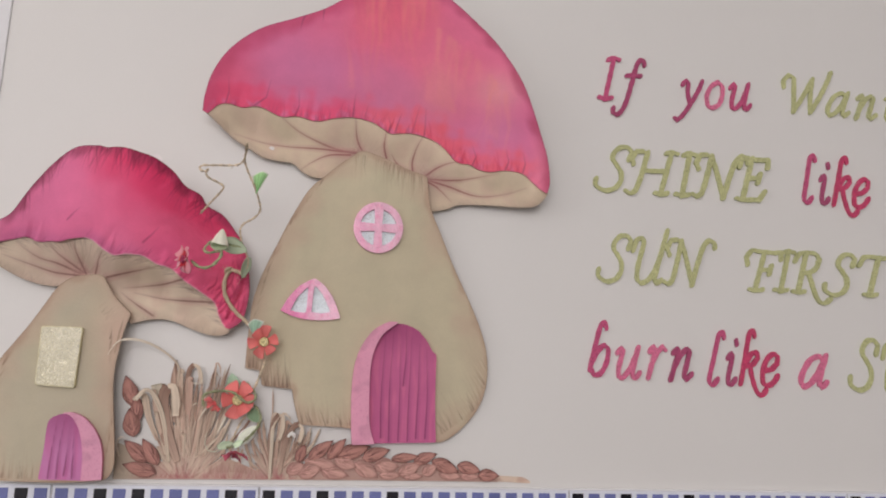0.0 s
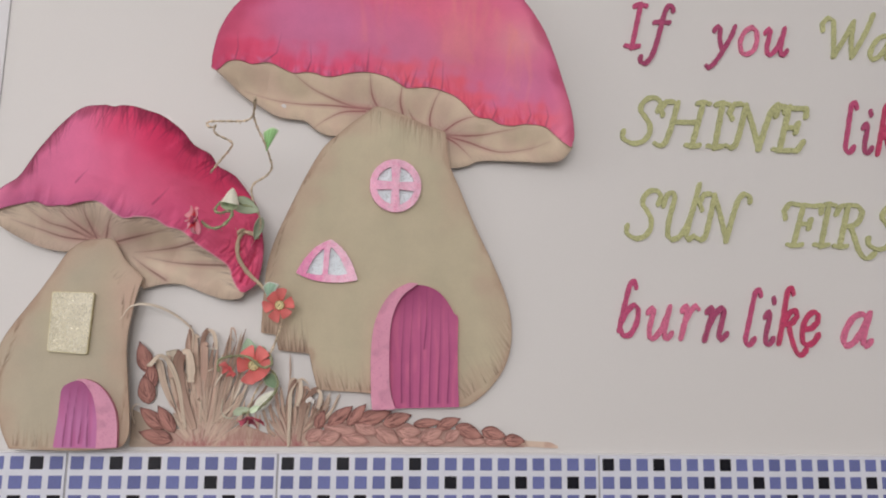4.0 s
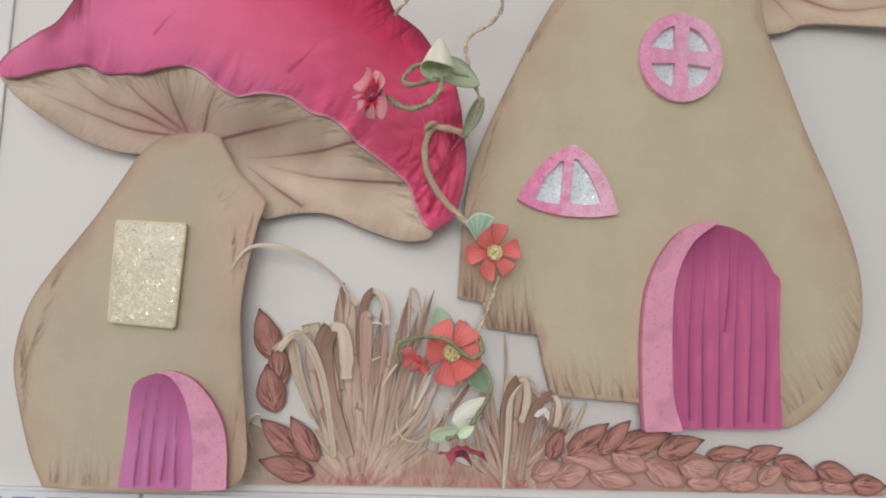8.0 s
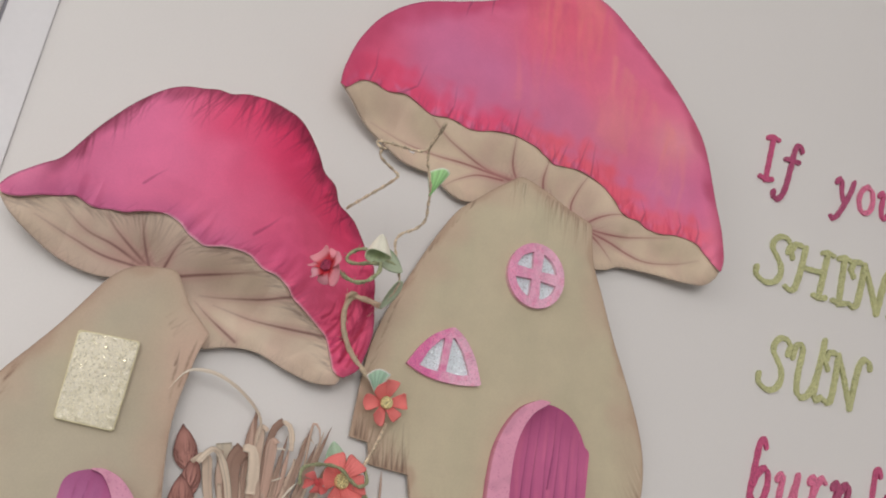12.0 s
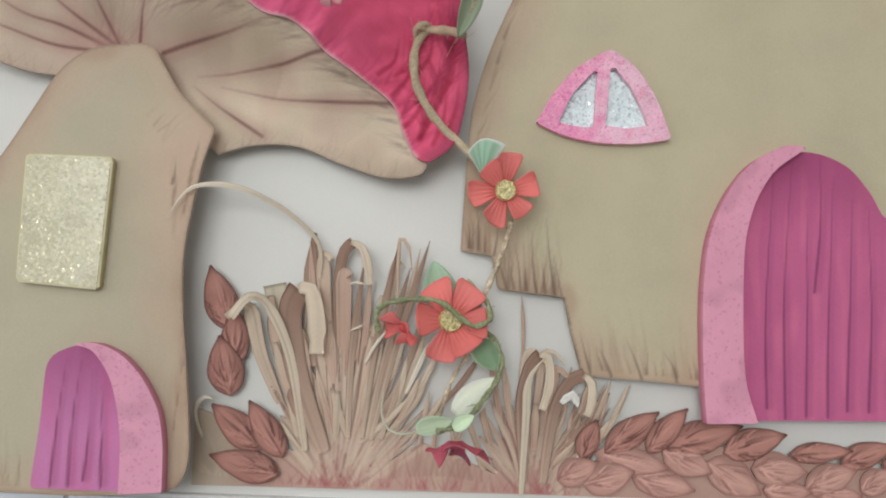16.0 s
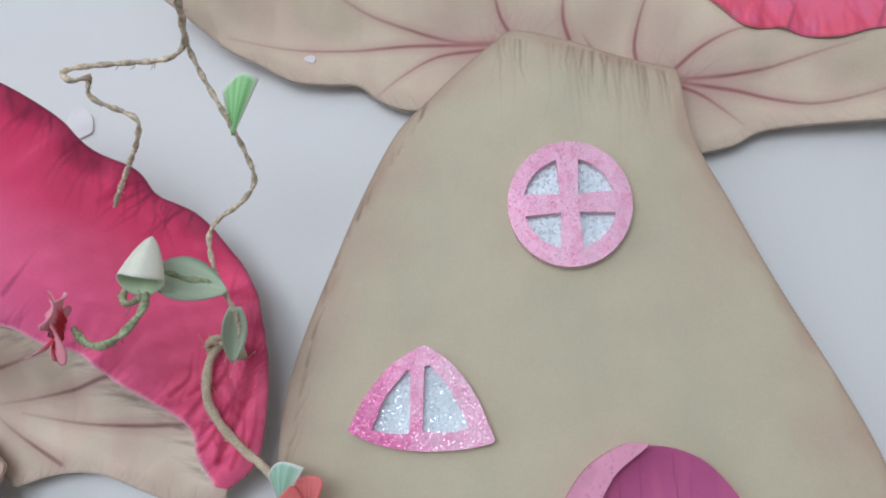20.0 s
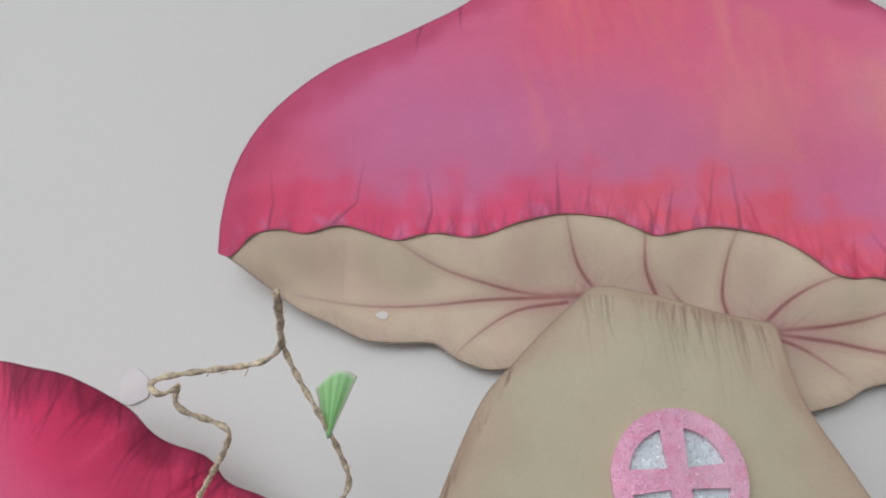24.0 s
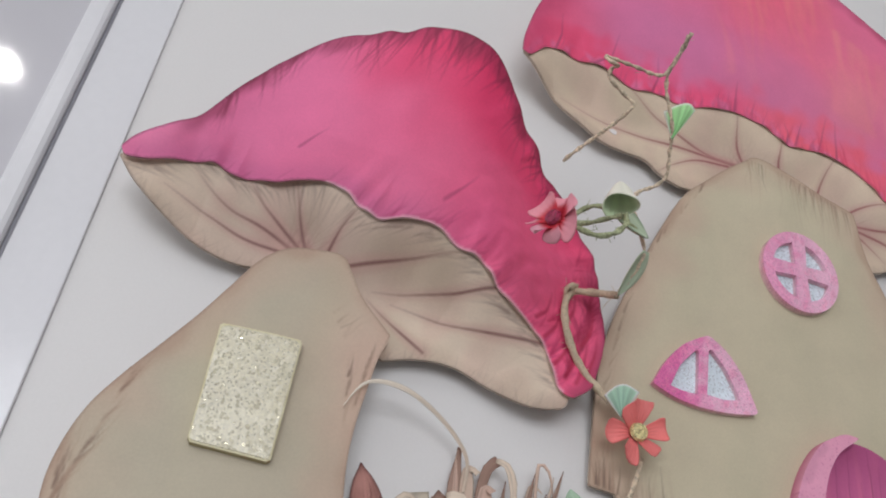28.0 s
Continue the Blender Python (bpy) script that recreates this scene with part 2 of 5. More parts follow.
def cloud(x, z, size, seed=0):
    """Soft noise from -1 to 1, the same for the same seed."""
    r = np.random.RandomState(seed)
    out = np.zeros(x.shape)
    for n in range(14):
        a, f = r.uniform(0, 6.283), r.uniform(0.5, 2.0) / size
        out += np.sin((x * np.cos(a) + z * np.sin(a)) * f * 6.283 + r.uniform(0, 6.283)) / (0.6 + f * size)
    return np.clip(out / 4.0, -1, 1)


def blend(a, b, k):
    k = np.clip(k, 0, 1)[..., None]
    return a * (1 - k) + b * k


def ramp01(v, a, b):
    k = np.clip((v - a) / (b - a), 0, 1)
    return k * k * (3 - 2 * k)


def stroke(colour, x, z, line, width, paint, strength=1.0, taper=True):
    """A brush or pencil stroke along a line."""
    line = np.asarray(line, float)
    lo, hi = line.min(0) - 2 * width, line.max(0) + 2 * width
    w = np.nonzero((x > lo[0]) & (x < hi[0]) & (z > lo[1]) & (z < hi[1]))[0]
    if not len(w):
        return
    d, _, _, k = nearest(line, x[w], z[w])
    wide = width * (np.clip(1.15 - k, 0.6, 1) if taper else 1.0)
    colour[w] = blend(colour[w], paint, strength * (np.clip(1.5 - 1.3 * k, 0.15, 1) if taper else 1.0) * np.clip(1.4 - d / wide, 0, 1))


CUT = rgb(190, 178, 164)


def sheet(name, loops, y_of, thick, paint_of, mat, parent=None, label="", res=0.001, rim_tone=None):
    """A cut-out of card or foam: its outline and holes, its lie in depth, its thickness and its paint."""
    lo, hi = loops[0].min(0), loops[0].max(0)
    nx, nz = int((hi[0] - lo[0]) / res) + 3, int((hi[1] - lo[1]) / res) + 3
    gx, gz = np.meshgrid(lo[0] - res * 0.9 + res * np.arange(nx), lo[1] - res * 0.9 + res * np.arange(nz), indexing="ij")
    ok = inside(loops, gx, gz)
    cell = ok[:-1, :-1] & ok[1:, :-1] & ok[1:, 1:] & ok[:-1, 1:]
    index = np.arange(nx * nz).reshape(nx, nz)
    quads = np.stack([index[:-1, :-1], index[1:, :-1], index[1:, 1:], index[:-1, 1:]], -1)[cell]
    used, quads = np.unique(quads, return_inverse=True)
    quads = quads.reshape(-1, 4)
    x, z = gx.ravel()[used], gz.ravel()[used]
    edges = np.concatenate([quads[:, [k, (k + 1) % 4]] for k in range(4)])
    key = np.sort(edges, 1)
    _, first, count = np.unique(key[:, 0] * (len(used) + 1) + key[:, 1], return_index=True, return_counts=True)
    rim = edges[first[count == 1]]
    rv = np.unique(rim)
    best = np.full(len(rv), 1e9)
    sx, sz = x[rv].copy(), z[rv].copy()
    for loop in loops:
        d, px, pz, _ = nearest(loop, x[rv], z[rv], True)
        w = d < best
        best, sx, sz = np.where(w, d, best), np.where(w, px, sx), np.where(w, pz, sz)
    x[rv], z[rv] = sx, sz
    y = y_of(x, z) + np.zeros(x.shape)
    n = len(x)
    front, back = np.stack([x, y, z], 1), np.stack([x, y + thick, z], 1)
    sides = np.stack([rim[:, 1], rim[:, 0], rim[:, 0] + n, rim[:, 1] + n], 1)
    faces = np.concatenate([quads, quads[:, ::-1] + n, sides])
    mesh = bpy.data.meshes.new(name)
    mesh.from_pydata(np.concatenate([front, back]).tolist(), [], faces.tolist())
    # faces along the cut edge stay flat, so that the edge is crisp
    edge_vert = np.zeros(n, bool)
    edge_vert[rv] = True
    inner = ~edge_vert[quads].any(1)
    flag = np.concatenate([inner, inner, np.zeros(len(sides), bool)])
    mesh.polygons.foreach_set("use_smooth", flag)
    if paint_of is not None:
        c = paint_of(x, z)
        attr = mesh.attributes.new("paint", "FLOAT_COLOR", "POINT")
        rim_colour = c * 0.35 + CUT * 0.65 if rim_tone is None else np.tile(rim_tone, (len(c), 1))
        attr.data.foreach_set("color", np.concatenate([np.concatenate([k, np.ones((len(k), 1))], 1) for k in (c, rim_colour)]).ravel())
    return link_mesh(name, mesh, mat, parent, label)


def tube(points, radius, sides=8, bumps=0.0, twist=220.0, step=0.0012, taper=0.0, ends=True):
    """A cord along a smooth line; bumps lay two strands round each other."""
    p = curve(points, False, step)
    n = len(p)
    tang = np.gradient(p, axis=0)
    tang /= np.linalg.norm(tang, axis=1)[:, None] + 1e-12
    side = np.cross(tang[0], (0.3, 0.5, 0.8))
    rings = []
    far = np.concatenate([[0], np.cumsum(np.linalg.norm(np.diff(p, axis=0), axis=1))])
    for i in range(n):
        side = side - tang[i] * (side @ tang[i])
        side /= np.linalg.norm(side) + 1e-12
        up = np.cross(tang[i], side)
        ang = np.arange(sides) * 2 * np.pi / sides
        r = radius * (1 - taper * i / n) * (1 + bumps * np.cos(2 * ang - far[i] * twist * 6.283 / 2) + 0.06 * np.sin(far[i] * 900 + ang * 3))
        rings.append(p[i] + r[:, None] * (np.cos(ang)[:, None] * side + np.sin(ang)[:, None] * up))
    verts = np.concatenate(rings)
    faces = [[i * sides + k, i * sides + (k + 1) % sides, (i + 1) * sides + (k + 1) % sides, (i + 1) * sides + k] for i in range(n - 1) for k in range(sides)]
    faces += [list(range(sides))[::-1], [(n - 1) * sides + k for k in range(sides)]]
    return verts, faces


def cord(name, points, radius, mat, parent, label="", hairs=26, **more):
    line = np.array(points) / 1000.0
    verts, faces = tube(line, radius, **more)
    # loose fibres that stand off the cord
    r = np.random.RandomState(len(verts))
    centre = curve(line, False, 0.0012)
    for _ in range(hairs):
        i = r.randint(len(centre) - 2)
        along = centre[i + 1] - centre[i]
        along /= np.linalg.norm(along) + 1e-9
        off = r.normal(0, 1, 3)
        a = centre[i] + off * radius * 0.3
        d = along * r.uniform(-1, 1) + off * 0.45
        v, f = tube(np.array([a, a + d * radius * r.uniform(0.8, 1.6), a + (d + r.normal(0, 0.5, 3)) * radius * r.uniform(1.6, 2.6)]), 0.00013, 3)
        base = len(verts)
        verts = np.concatenate([verts, v])
        faces += [[k + base for k in q] for q in f]
    mesh = bpy.data.meshes.new(name)
    mesh.from_pydata(verts.tolist(), [], faces)
    mesh.polygons.foreach_set("use_smooth", np.ones(len(faces), bool))
    return link_mesh(name, mesh, mat, parent, label)


# ---- the wall, its panel, frame and tiles ----
BOARD = 0.007
panel = part("wall_panel", box(-0.279, 1.6, BOARD, BOARD + 0.018, 0.0, 1.45), PANEL)
tagged(panel, "smooth white laminate wall panel behind the paper scene", "wall", kind="structure")

frame_ob = new("window_frame")
tagged(frame_ob, "glossy white plastic window frame with a dark seal", "window frame", kind="structure")
part("wide_profile", box(-0.3086, -0.2791, 0.005, 0.024, 0.0, 1.45, 0.0007), PVC, frame_ob)
part("seal", box(-0.3105, -0.3087, 0.0055, 0.02, 0.0, 1.45), SEAL, frame_ob, "dark rubber seal")
part("narrow_profile", box(-0.3235, -0.3106, 0.001, 0.024, 0.0, 1.45, 0.003), PVC, frame_ob)

m, nodes, links, bsdf = material("dim_glass")
bsdf.inputs["Base Color"].default_value = (0.58, 0.57, 0.6, 1)
bsdf.inputs["Roughness"].default_value = 0.06
bsdf.inputs["Coat Weight"].default_value = 1.0
bsdf.inputs["Coat Roughness"].default_value = 0.05
n = noise_node(nodes, links, 9.0)
bump(nodes, links, bsdf, n.outputs[0], 0.15, 0.002)
part("window_pane", box(-1.6, -0.3237, 0.012, 0.02, 0.0, 1.45), m, frame_ob, "dark glossy window pane")

# closing walls, floor and ceiling of the room
for name, b, mat in (
    ("floor", box(-4.0, 3.0, -4.1, 0.2, -1.2, -1.15), FLOOR), ("ceiling", box(-4.0, 3.0, -4.1, 0.2, 1.8, 1.85), WALL),
    ("wall_east", box(2.95, 3.0, -4.05, 0.2, -1.15, 1.8), WALL), ("wall_north", box(-3.95, 2.95, 0.03, 0.1, -1.15, 1.8), WALL),
    ("wall_south_low", box(-3.95, 2.95, -4.1, -4.05, -1.15, -0.05), WALL), ("wall_south_left", box(-3.95, -2.1, -4.1, -4.05, -0.05, 1.8), WALL),
    ("wall_south_right", box(0.5, 2.95, -4.1, -4.05, -0.05, 1.8), WALL), ("wall_south_top", box(-2.1, 0.5, -4.1, -4.05, 1.55, 1.8), WALL),
    ("wall_west_low", box(-4.0, -3.95, -4.05, 0.2, -1.15, 0.0), WALL), ("wall_west_left", box(-4.0, -3.95, -1.1, 0.2, 0.0, 1.8), WALL),
    ("wall_west_right", box(-4.0, -3.95, -4.05, -3.5, 0.0, 1.8), WALL), ("wall_west_top", box(-4.0, -3.95, -3.5, -1.1, 1.7, 1.8), WALL),
):
    tagged(part(name, b, mat), "plain painted room surface" if name != "floor" else "grey tiled floor of the room", "room shell", kind="structure")
lamp_ob = thing("ceiling_lamp", -1.05, -1.5, 1.8, "small square white lamp hung below the ceiling", "lamp")
part("housing", box(-1.085, -1.015, -1.535, -1.465, 1.455, 1.5, 0.004), PVC, lamp_ob)
part("rod", box(-1.056, -1.044, -1.506, -1.494, 1.5, 1.8), PVC, lamp_ob)

# mosaic tiles: ceramic blocks with raised glazed squares
CELL, JOINT, SQUARE = 0.0166, 0.0012, 0.0113


def tile_x(i):
    return i * CELL + JOINT * ((i >= 18) + (i >= 36) + (i >= 54) - (i < 0) - (i < -11))


dado = new("tiled_dado")
tagged(dado, "white ceramic wall tiles with a blue and black mosaic pattern", "wall tiles", kind="structure")
part("grout_bed", box(-1.6, 1.6, 0.0015, 0.0295, -1.15, 0.0022), GROUT, dado)
margin = (CELL - SQUARE) / 2
for a, b in ((-66, -48), (-48, -30), (-30, -12), (-11, 0), (0, 18), (18, 36), (36, 54), (54, 72)):
    a = -12 - 17 if a == -30 else a
    x0 = tile_x(a) - margin
    x1 = tile_x(b - 1) + CELL - margin
    if b <= -12:
        x1 = tile_x(-12) + CELL - margin - (-12 - b) * CELL if b != -12 else tile_x(-12) + CELL - margin
    if x1 - x0 > 0.05:
        part("ceramic_tile", box(x0 + 0.0003, x1 - 0.0003, 0.0, 0.0015, -0.197, 0.003, 0.0004), CERAMIC, dado)
part("ceramic_lower", box(-1.6, 1.6, 0.0, 0.0014, -1.15, -0.1985), CERAMIC, dado)
part("silicone_bead", box(-0.279, 1.6, 0.002, BOARD + 0.001, 0.0022, 0.0045, 0.0009), PVC, dado, "uneven white silicone bead")

BLACKS = {0: (-13, -9, -7, -2, 0, 3, 7, 18, 21, 25, 36, 40), 1: (-4, 6, 9, 13, 16, 24, 27, 31, 34, 41), 2: (-14, -12, -8, -3, 2, 4, 12, 17, 20, 22, 29, 37), 3: (-10, -6, 0, 8, 14, 26, 33), 4: (-13, -2, 5, 10, 19, 23, 30, 39)}


# ---- the paper mushroom houses ----
def spacer(parent, x, z, y, size=0.012):
    part("foam_pad", box(x - size, x + size, y, BOARD + 0.0005, z - size, z + size), BACK, parent, "hidden foam mounting pad")


def scribble(colour, x, z, seeds, count, length, width, paint, heading, spread, strength=0.6):
    """Many fine pencil strokes that start along a line."""
    r = np.random.RandomState(count)
    line = curve(seeds, False, 0.001)
    for _ in range(count):
        p = line[r.randint(len(line))]
        a = heading + r.uniform(-spread, spread)
        l = length * r.uniform(0.35, 1.2)
        q = p + l * np.array([np.cos(a), np.sin(a)])
        mid = (p + q) / 2 + r.uniform(-0.1, 0.1, 2) * l
        stroke(colour, x, z, [p, mid, q], width * r.uniform(0.6, 1.3), paint, strength * r.uniform(0.4, 1.0))


CAP_TOP = mm("-81,361 -80,376 -73,401 -56,429 -29,453 6,469 30,480 50,493 73,507 93,519 117,526 142,520 164,505 189,484 213,459 236,425 254,385 268,344 272,313 269,299")
CAP_LOW = mm("258,306 243,319 225,322 210,320 198,322 188,327 175,329 160,344 148,351 127,356 106,354.5 96,360 85,365 68,368 49,366 30,361.5 11,365 -5,363.5 -27,371 -43,368.5 -55,370.5 -65,369 -76,359")
BIG_LOW = curve(CAP_LOW)


def big_cap_paint(x, z):
    c = np.tile(rgb(200, 92, 136), (len(x), 1))
    d, _, _, _ = nearest(BIG_LOW[::3], x, z)
    t, _, _, _ = nearest(curve(CAP_TOP)[::3], x, z)

    def patch(cx, cz, rx, rz, tone, much):
        wob = 1 + 0.35 * cloud(x, z, 0.05, int(cx * 1000) % 50 + 60)
        return blend(c, tone, much * np.exp(-(((x - cx) / rx) ** 2 + ((z - cz) / rz) ** 2) * wob))

    c = patch(0.03, 0.415, 0.06, 0.035, rgb(186, 98, 144), 0.75)
    c = patch(0.115, 0.395, 0.05, 0.03, rgb(190, 104, 144), 0.6)
    c = patch(0.10, 0.49, 0.06, 0.06, rgb(222, 80, 106), 0.9)
    c = patch(0.175, 0.43, 0.06, 0.05, rgb(214, 90, 116), 0.6)
    c = patch(0.155, 0.405, 0.02, 0.03, rgb(224, 122, 130), 0.5)
    c = patch(0.215, 0.405, 0.025, 0.022, rgb(226, 136, 144), 0.6)
    c = patch(0.215, 0.362, 0.03, 0.018, rgb(192, 104, 146), 0.6)
    c = blend(c, rgb(214, 62, 104), 0.7 * ramp01(0.05 - np.hypot(x + 0.06, (z - 0.39) * 0.7), 0, 0.05))
    c = blend(c, rgb(212, 50, 98), ramp01(0.030 + 0.008 * cloud(x, z, 0.02, 5) - d, 0.0, 0.024) * 0.85 * ramp01(0.12 - x, 0, 0.08))
    c = blend(c, rgb(228, 74, 98), ramp01(0.032 + 0.010 * cloud(x, z, 0.02, 5) - d, 0.0, 0.026) * 0.9 * ramp01(x, 0.05, 0.11))
    c = blend(c, rgb(196, 100, 142), 0.55 * ramp01(0.010 - d, 0, 0.007) * ramp01(cloud(x, z, 0.014, 9), -0.1, 0.5))
    c = blend(c, rgb(232, 104, 138), ramp01(x + 0.3 * (0.33 - z), 0.235, 0.27) * 0.9)
    # vertical brush streaks
    scribble(c, x, z, mm("60,500 90,515 125,520 150,505"), 26, 0.09, 0.0035, rgb(230, 112, 110), -1.57, 0.1, 0.3)
    scribble(c, x, z, mm("60,490 100,505 140,500"), 22, 0.07, 0.003, rgb(202, 72, 110), -1.57, 0.12, 0.3)
    scribble(c, x, z, mm("150,470 190,440 225,400"), 20, 0.06, 0.003, rgb(230, 120, 120), -1.7, 0.15, 0.28)
    c = blend(c, rgb(178, 48, 92), ramp01(0.024 + 0.006 * cloud(x, z, 0.03, 15) - t, 0.0, 0.02) * 0.75 * ramp01(0.12 - x, 0, 0.1))
    c = blend(c, rgb(160, 44, 80), ramp01(0.012 + 0.004 * cloud(x, z, 0.03, 16) - t, 0.0, 0.012) * 0.65 * ramp01(x, 0.1, 0.2))
    dark = rgb(104, 44, 78)
    for line in ("-60,369 -57,382 -58,397", "-33,371 -21,381 -17,400", "8,364 12,376 11,392", "66,368 67,380 68,392", "104,355 105,364 103,371", "110,356 113,366 116,376", "191,326 195,336 191,348",
                 "127,356 130,366 134,384", "140,352 141,364 141,384", "32,484 31,474 31,466", "13,473 10,464 9,456", "225,322 229,332 226,345", "243,319 246,330 244,342"):
        stroke(c, x, z, mm(line), 0.0009, dark, 0.5)
    scribble(c, x, z, CAP_LOW[9:17], 80, 0.013, 0.0008, rgb(160, 58, 96), 1.5, 0.3, 0.4)
    scribble(c, x, z, CAP_LOW[1:10], 70, 0.02, 0.001, rgb(192, 46, 84), 1.7, 0.3, 0.5)
    scribble(c, x, z, CAP_LOW[15:], 24, 0.010, 0.0008, rgb(150, 60, 96), 1.3, 0.4, 0.3)
    scribble(c, x, z, mm("60,400 140,395 215,360"), 14, 0.06, 0.004, rgb(220, 116, 122), 1.7, 0.12, 0.22)
    stroke(c, x, z, BIG_LOW, 0.0007, rgb(120, 52, 70), 0.4, False)
    stroke(c, x, z, curve(CAP_TOP), 0.0005, rgb(120, 50, 84), 0.5, False)
    return c


def gill_paint(base, veins, edge, hub, reach, fan=2.4, rim=None, vein=(128, 66, 68)):
    def paint(x, z):
        c = np.tile(base, (len(x), 1))
        c = blend(c, rgb(186, 158, 142), 0.5 * ramp01(cloud(x, z, 0.04, 4), -0.2, 0.7))
        c = blend(c, rgb(160, 148, 122), 0.4 * ramp01(cloud(x, z, 0.06, 14), 0.0, 0.8))
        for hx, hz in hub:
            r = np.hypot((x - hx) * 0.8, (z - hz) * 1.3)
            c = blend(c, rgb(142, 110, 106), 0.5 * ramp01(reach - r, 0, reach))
        for v in veins:
            line = curve(mm(v), False, 0.002)
            stroke(c, x, z, line, 0.004, rgb(168, 126, 118), 0.45)
            stroke(c, x, z, line, 0.0009, rgb(*vein), 0.85)
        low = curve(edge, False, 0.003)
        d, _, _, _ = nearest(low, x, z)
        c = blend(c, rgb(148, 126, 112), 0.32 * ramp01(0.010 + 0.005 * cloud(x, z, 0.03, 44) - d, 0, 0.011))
        scribble(c, x, z, edge, 150, 0.010, 0.0005, rgb(134, 112, 100), fan, 0.6, 0.22)
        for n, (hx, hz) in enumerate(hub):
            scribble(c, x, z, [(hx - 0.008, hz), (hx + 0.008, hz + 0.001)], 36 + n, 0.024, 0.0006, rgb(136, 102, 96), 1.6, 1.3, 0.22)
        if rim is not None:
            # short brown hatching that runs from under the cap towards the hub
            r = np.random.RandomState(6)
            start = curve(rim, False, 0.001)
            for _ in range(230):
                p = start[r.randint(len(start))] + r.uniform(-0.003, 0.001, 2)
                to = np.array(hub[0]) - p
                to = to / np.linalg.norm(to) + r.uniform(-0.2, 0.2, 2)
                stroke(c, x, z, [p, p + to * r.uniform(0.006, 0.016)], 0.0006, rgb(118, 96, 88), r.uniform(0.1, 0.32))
        stroke(c, x, z, low, 0.0006, rgb(112, 94, 84), 0.4, False)
        return c
    return paint


def stem_paint(outline, streaks, base=(175, 165, 139), blush=None, lines=()):
    def paint(x, z):
        c = np.tile(rgb(*base), (len(x), 1))
        c = blend(c, rgb(168, 160, 134), 0.5 * ramp01(cloud(x * 1.2, z * 0.4, 0.07, 6), 0.0, 0.8))
        d, _, _, _ = nearest(outline[::3], x, z, True)
        # brown airbrushed edges, widened to paint in the shading of a curved stem
        c = blend(c, rgb(172, 146, 127), 0.62 * ramp01(0.027 + 0.014 * cloud(x, z, 0.05, 2) - d, 0, 0.032))
        c = blend(c, rgb(154, 124, 104), 0.55 * ramp01(0.006 + 0.004 * cloud(x, z, 0.03, 12) - d, 0, 0.007))
        if blush is not None:
            # a rosy tint rubbed into one shoulder of the card
            bx, bz, rx, rz = blush
            c = blend(c, rgb(184, 156, 138), 0.75 * np.exp(-(((x - bx) / rx) ** 2 + ((z - bz) / rz) ** 2)))
        for line, count, length, head in streaks:
            scribble(c, x, z, mm(line), count, length * 1.2, 0.0009, rgb(146, 118, 98), head, 0.1, 0.24)
            scribble(c, x, z, mm(line), count // 2, length * 0.7, 0.0006, rgb(100, 76, 64), head, 0.12, 0.46)
        for line in lines:
            stroke(c, x, z, curve(mm(line), False, 0.002), 0.0006, rgb(92, 70, 58), 0.65)
        stroke(c, x, z, np.concatenate([outline, outline[:1]]), 0.0006, rgb(108, 86, 74), 0.4, False)
        return c
    return paint


def door_paint(base, edge, grooves, top):
    def paint(x, z):
        c = np.tile(base, (len(x), 1))
        c = blend(c, edge, 0.6 * ramp01(cloud(x * 4, z * 0.5, 0.03, 2), 0.0, 0.7))
        # shade under the arched jamb, put into the colour of the door's top
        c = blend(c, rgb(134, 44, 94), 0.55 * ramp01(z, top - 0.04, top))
        for g in grooves:
            stroke(c, x, z, curve(mm(g), False, 0.002), 0.00055, rgb(86, 26, 60), 0.8)
            stroke(c, x, z, curve(mm(g), False, 0.002) + 0.0012, 0.002, rgb(146, 62, 110), 0.4)
        return c
    return paint


def speckled(base, fleck):
    def paint(x, z):
        c = np.tile(base, (len(x), 1))
        c = blend(c, base * 0.88, ramp01(cloud(x, z, 0.02, 7), 0.0, 0.6))
        r = np.random.RandomState(5)
        lo, hi = (x.min(), z.min()), (x.max(), z.max())
        for _ in range(520):
            p = np.array([r.uniform(lo[0], hi[0]), r.uniform(lo[1], hi[1])])
            stroke(c, x, z, [p, p + r.uniform(-0.0005, 0.0005, 2)], 0.0003, fleck, r.uniform(0.15, 0.6), False)
        return c
    return paint


def mono(base, other, size=0.012):
    return lambda x, z: blend(np.tile(base, (len(x), 1)), other, ramp01(cloud(x, z, size, 11), -0.1, 0.7))


# the tall house
house = thing("mushroom_house", 0.1, BOARD, 0.045, "tall cardboard mushroom house with pink cap and magenta door", "wall decoration", "paper mushroom houses")


def stem_y(x, z):
    return 0.0035 - 0.0145 * ramp01(z, 0.03, 0.33) - 0.004 * np.exp(-(((x - 0.085) / 0.07) ** 2))


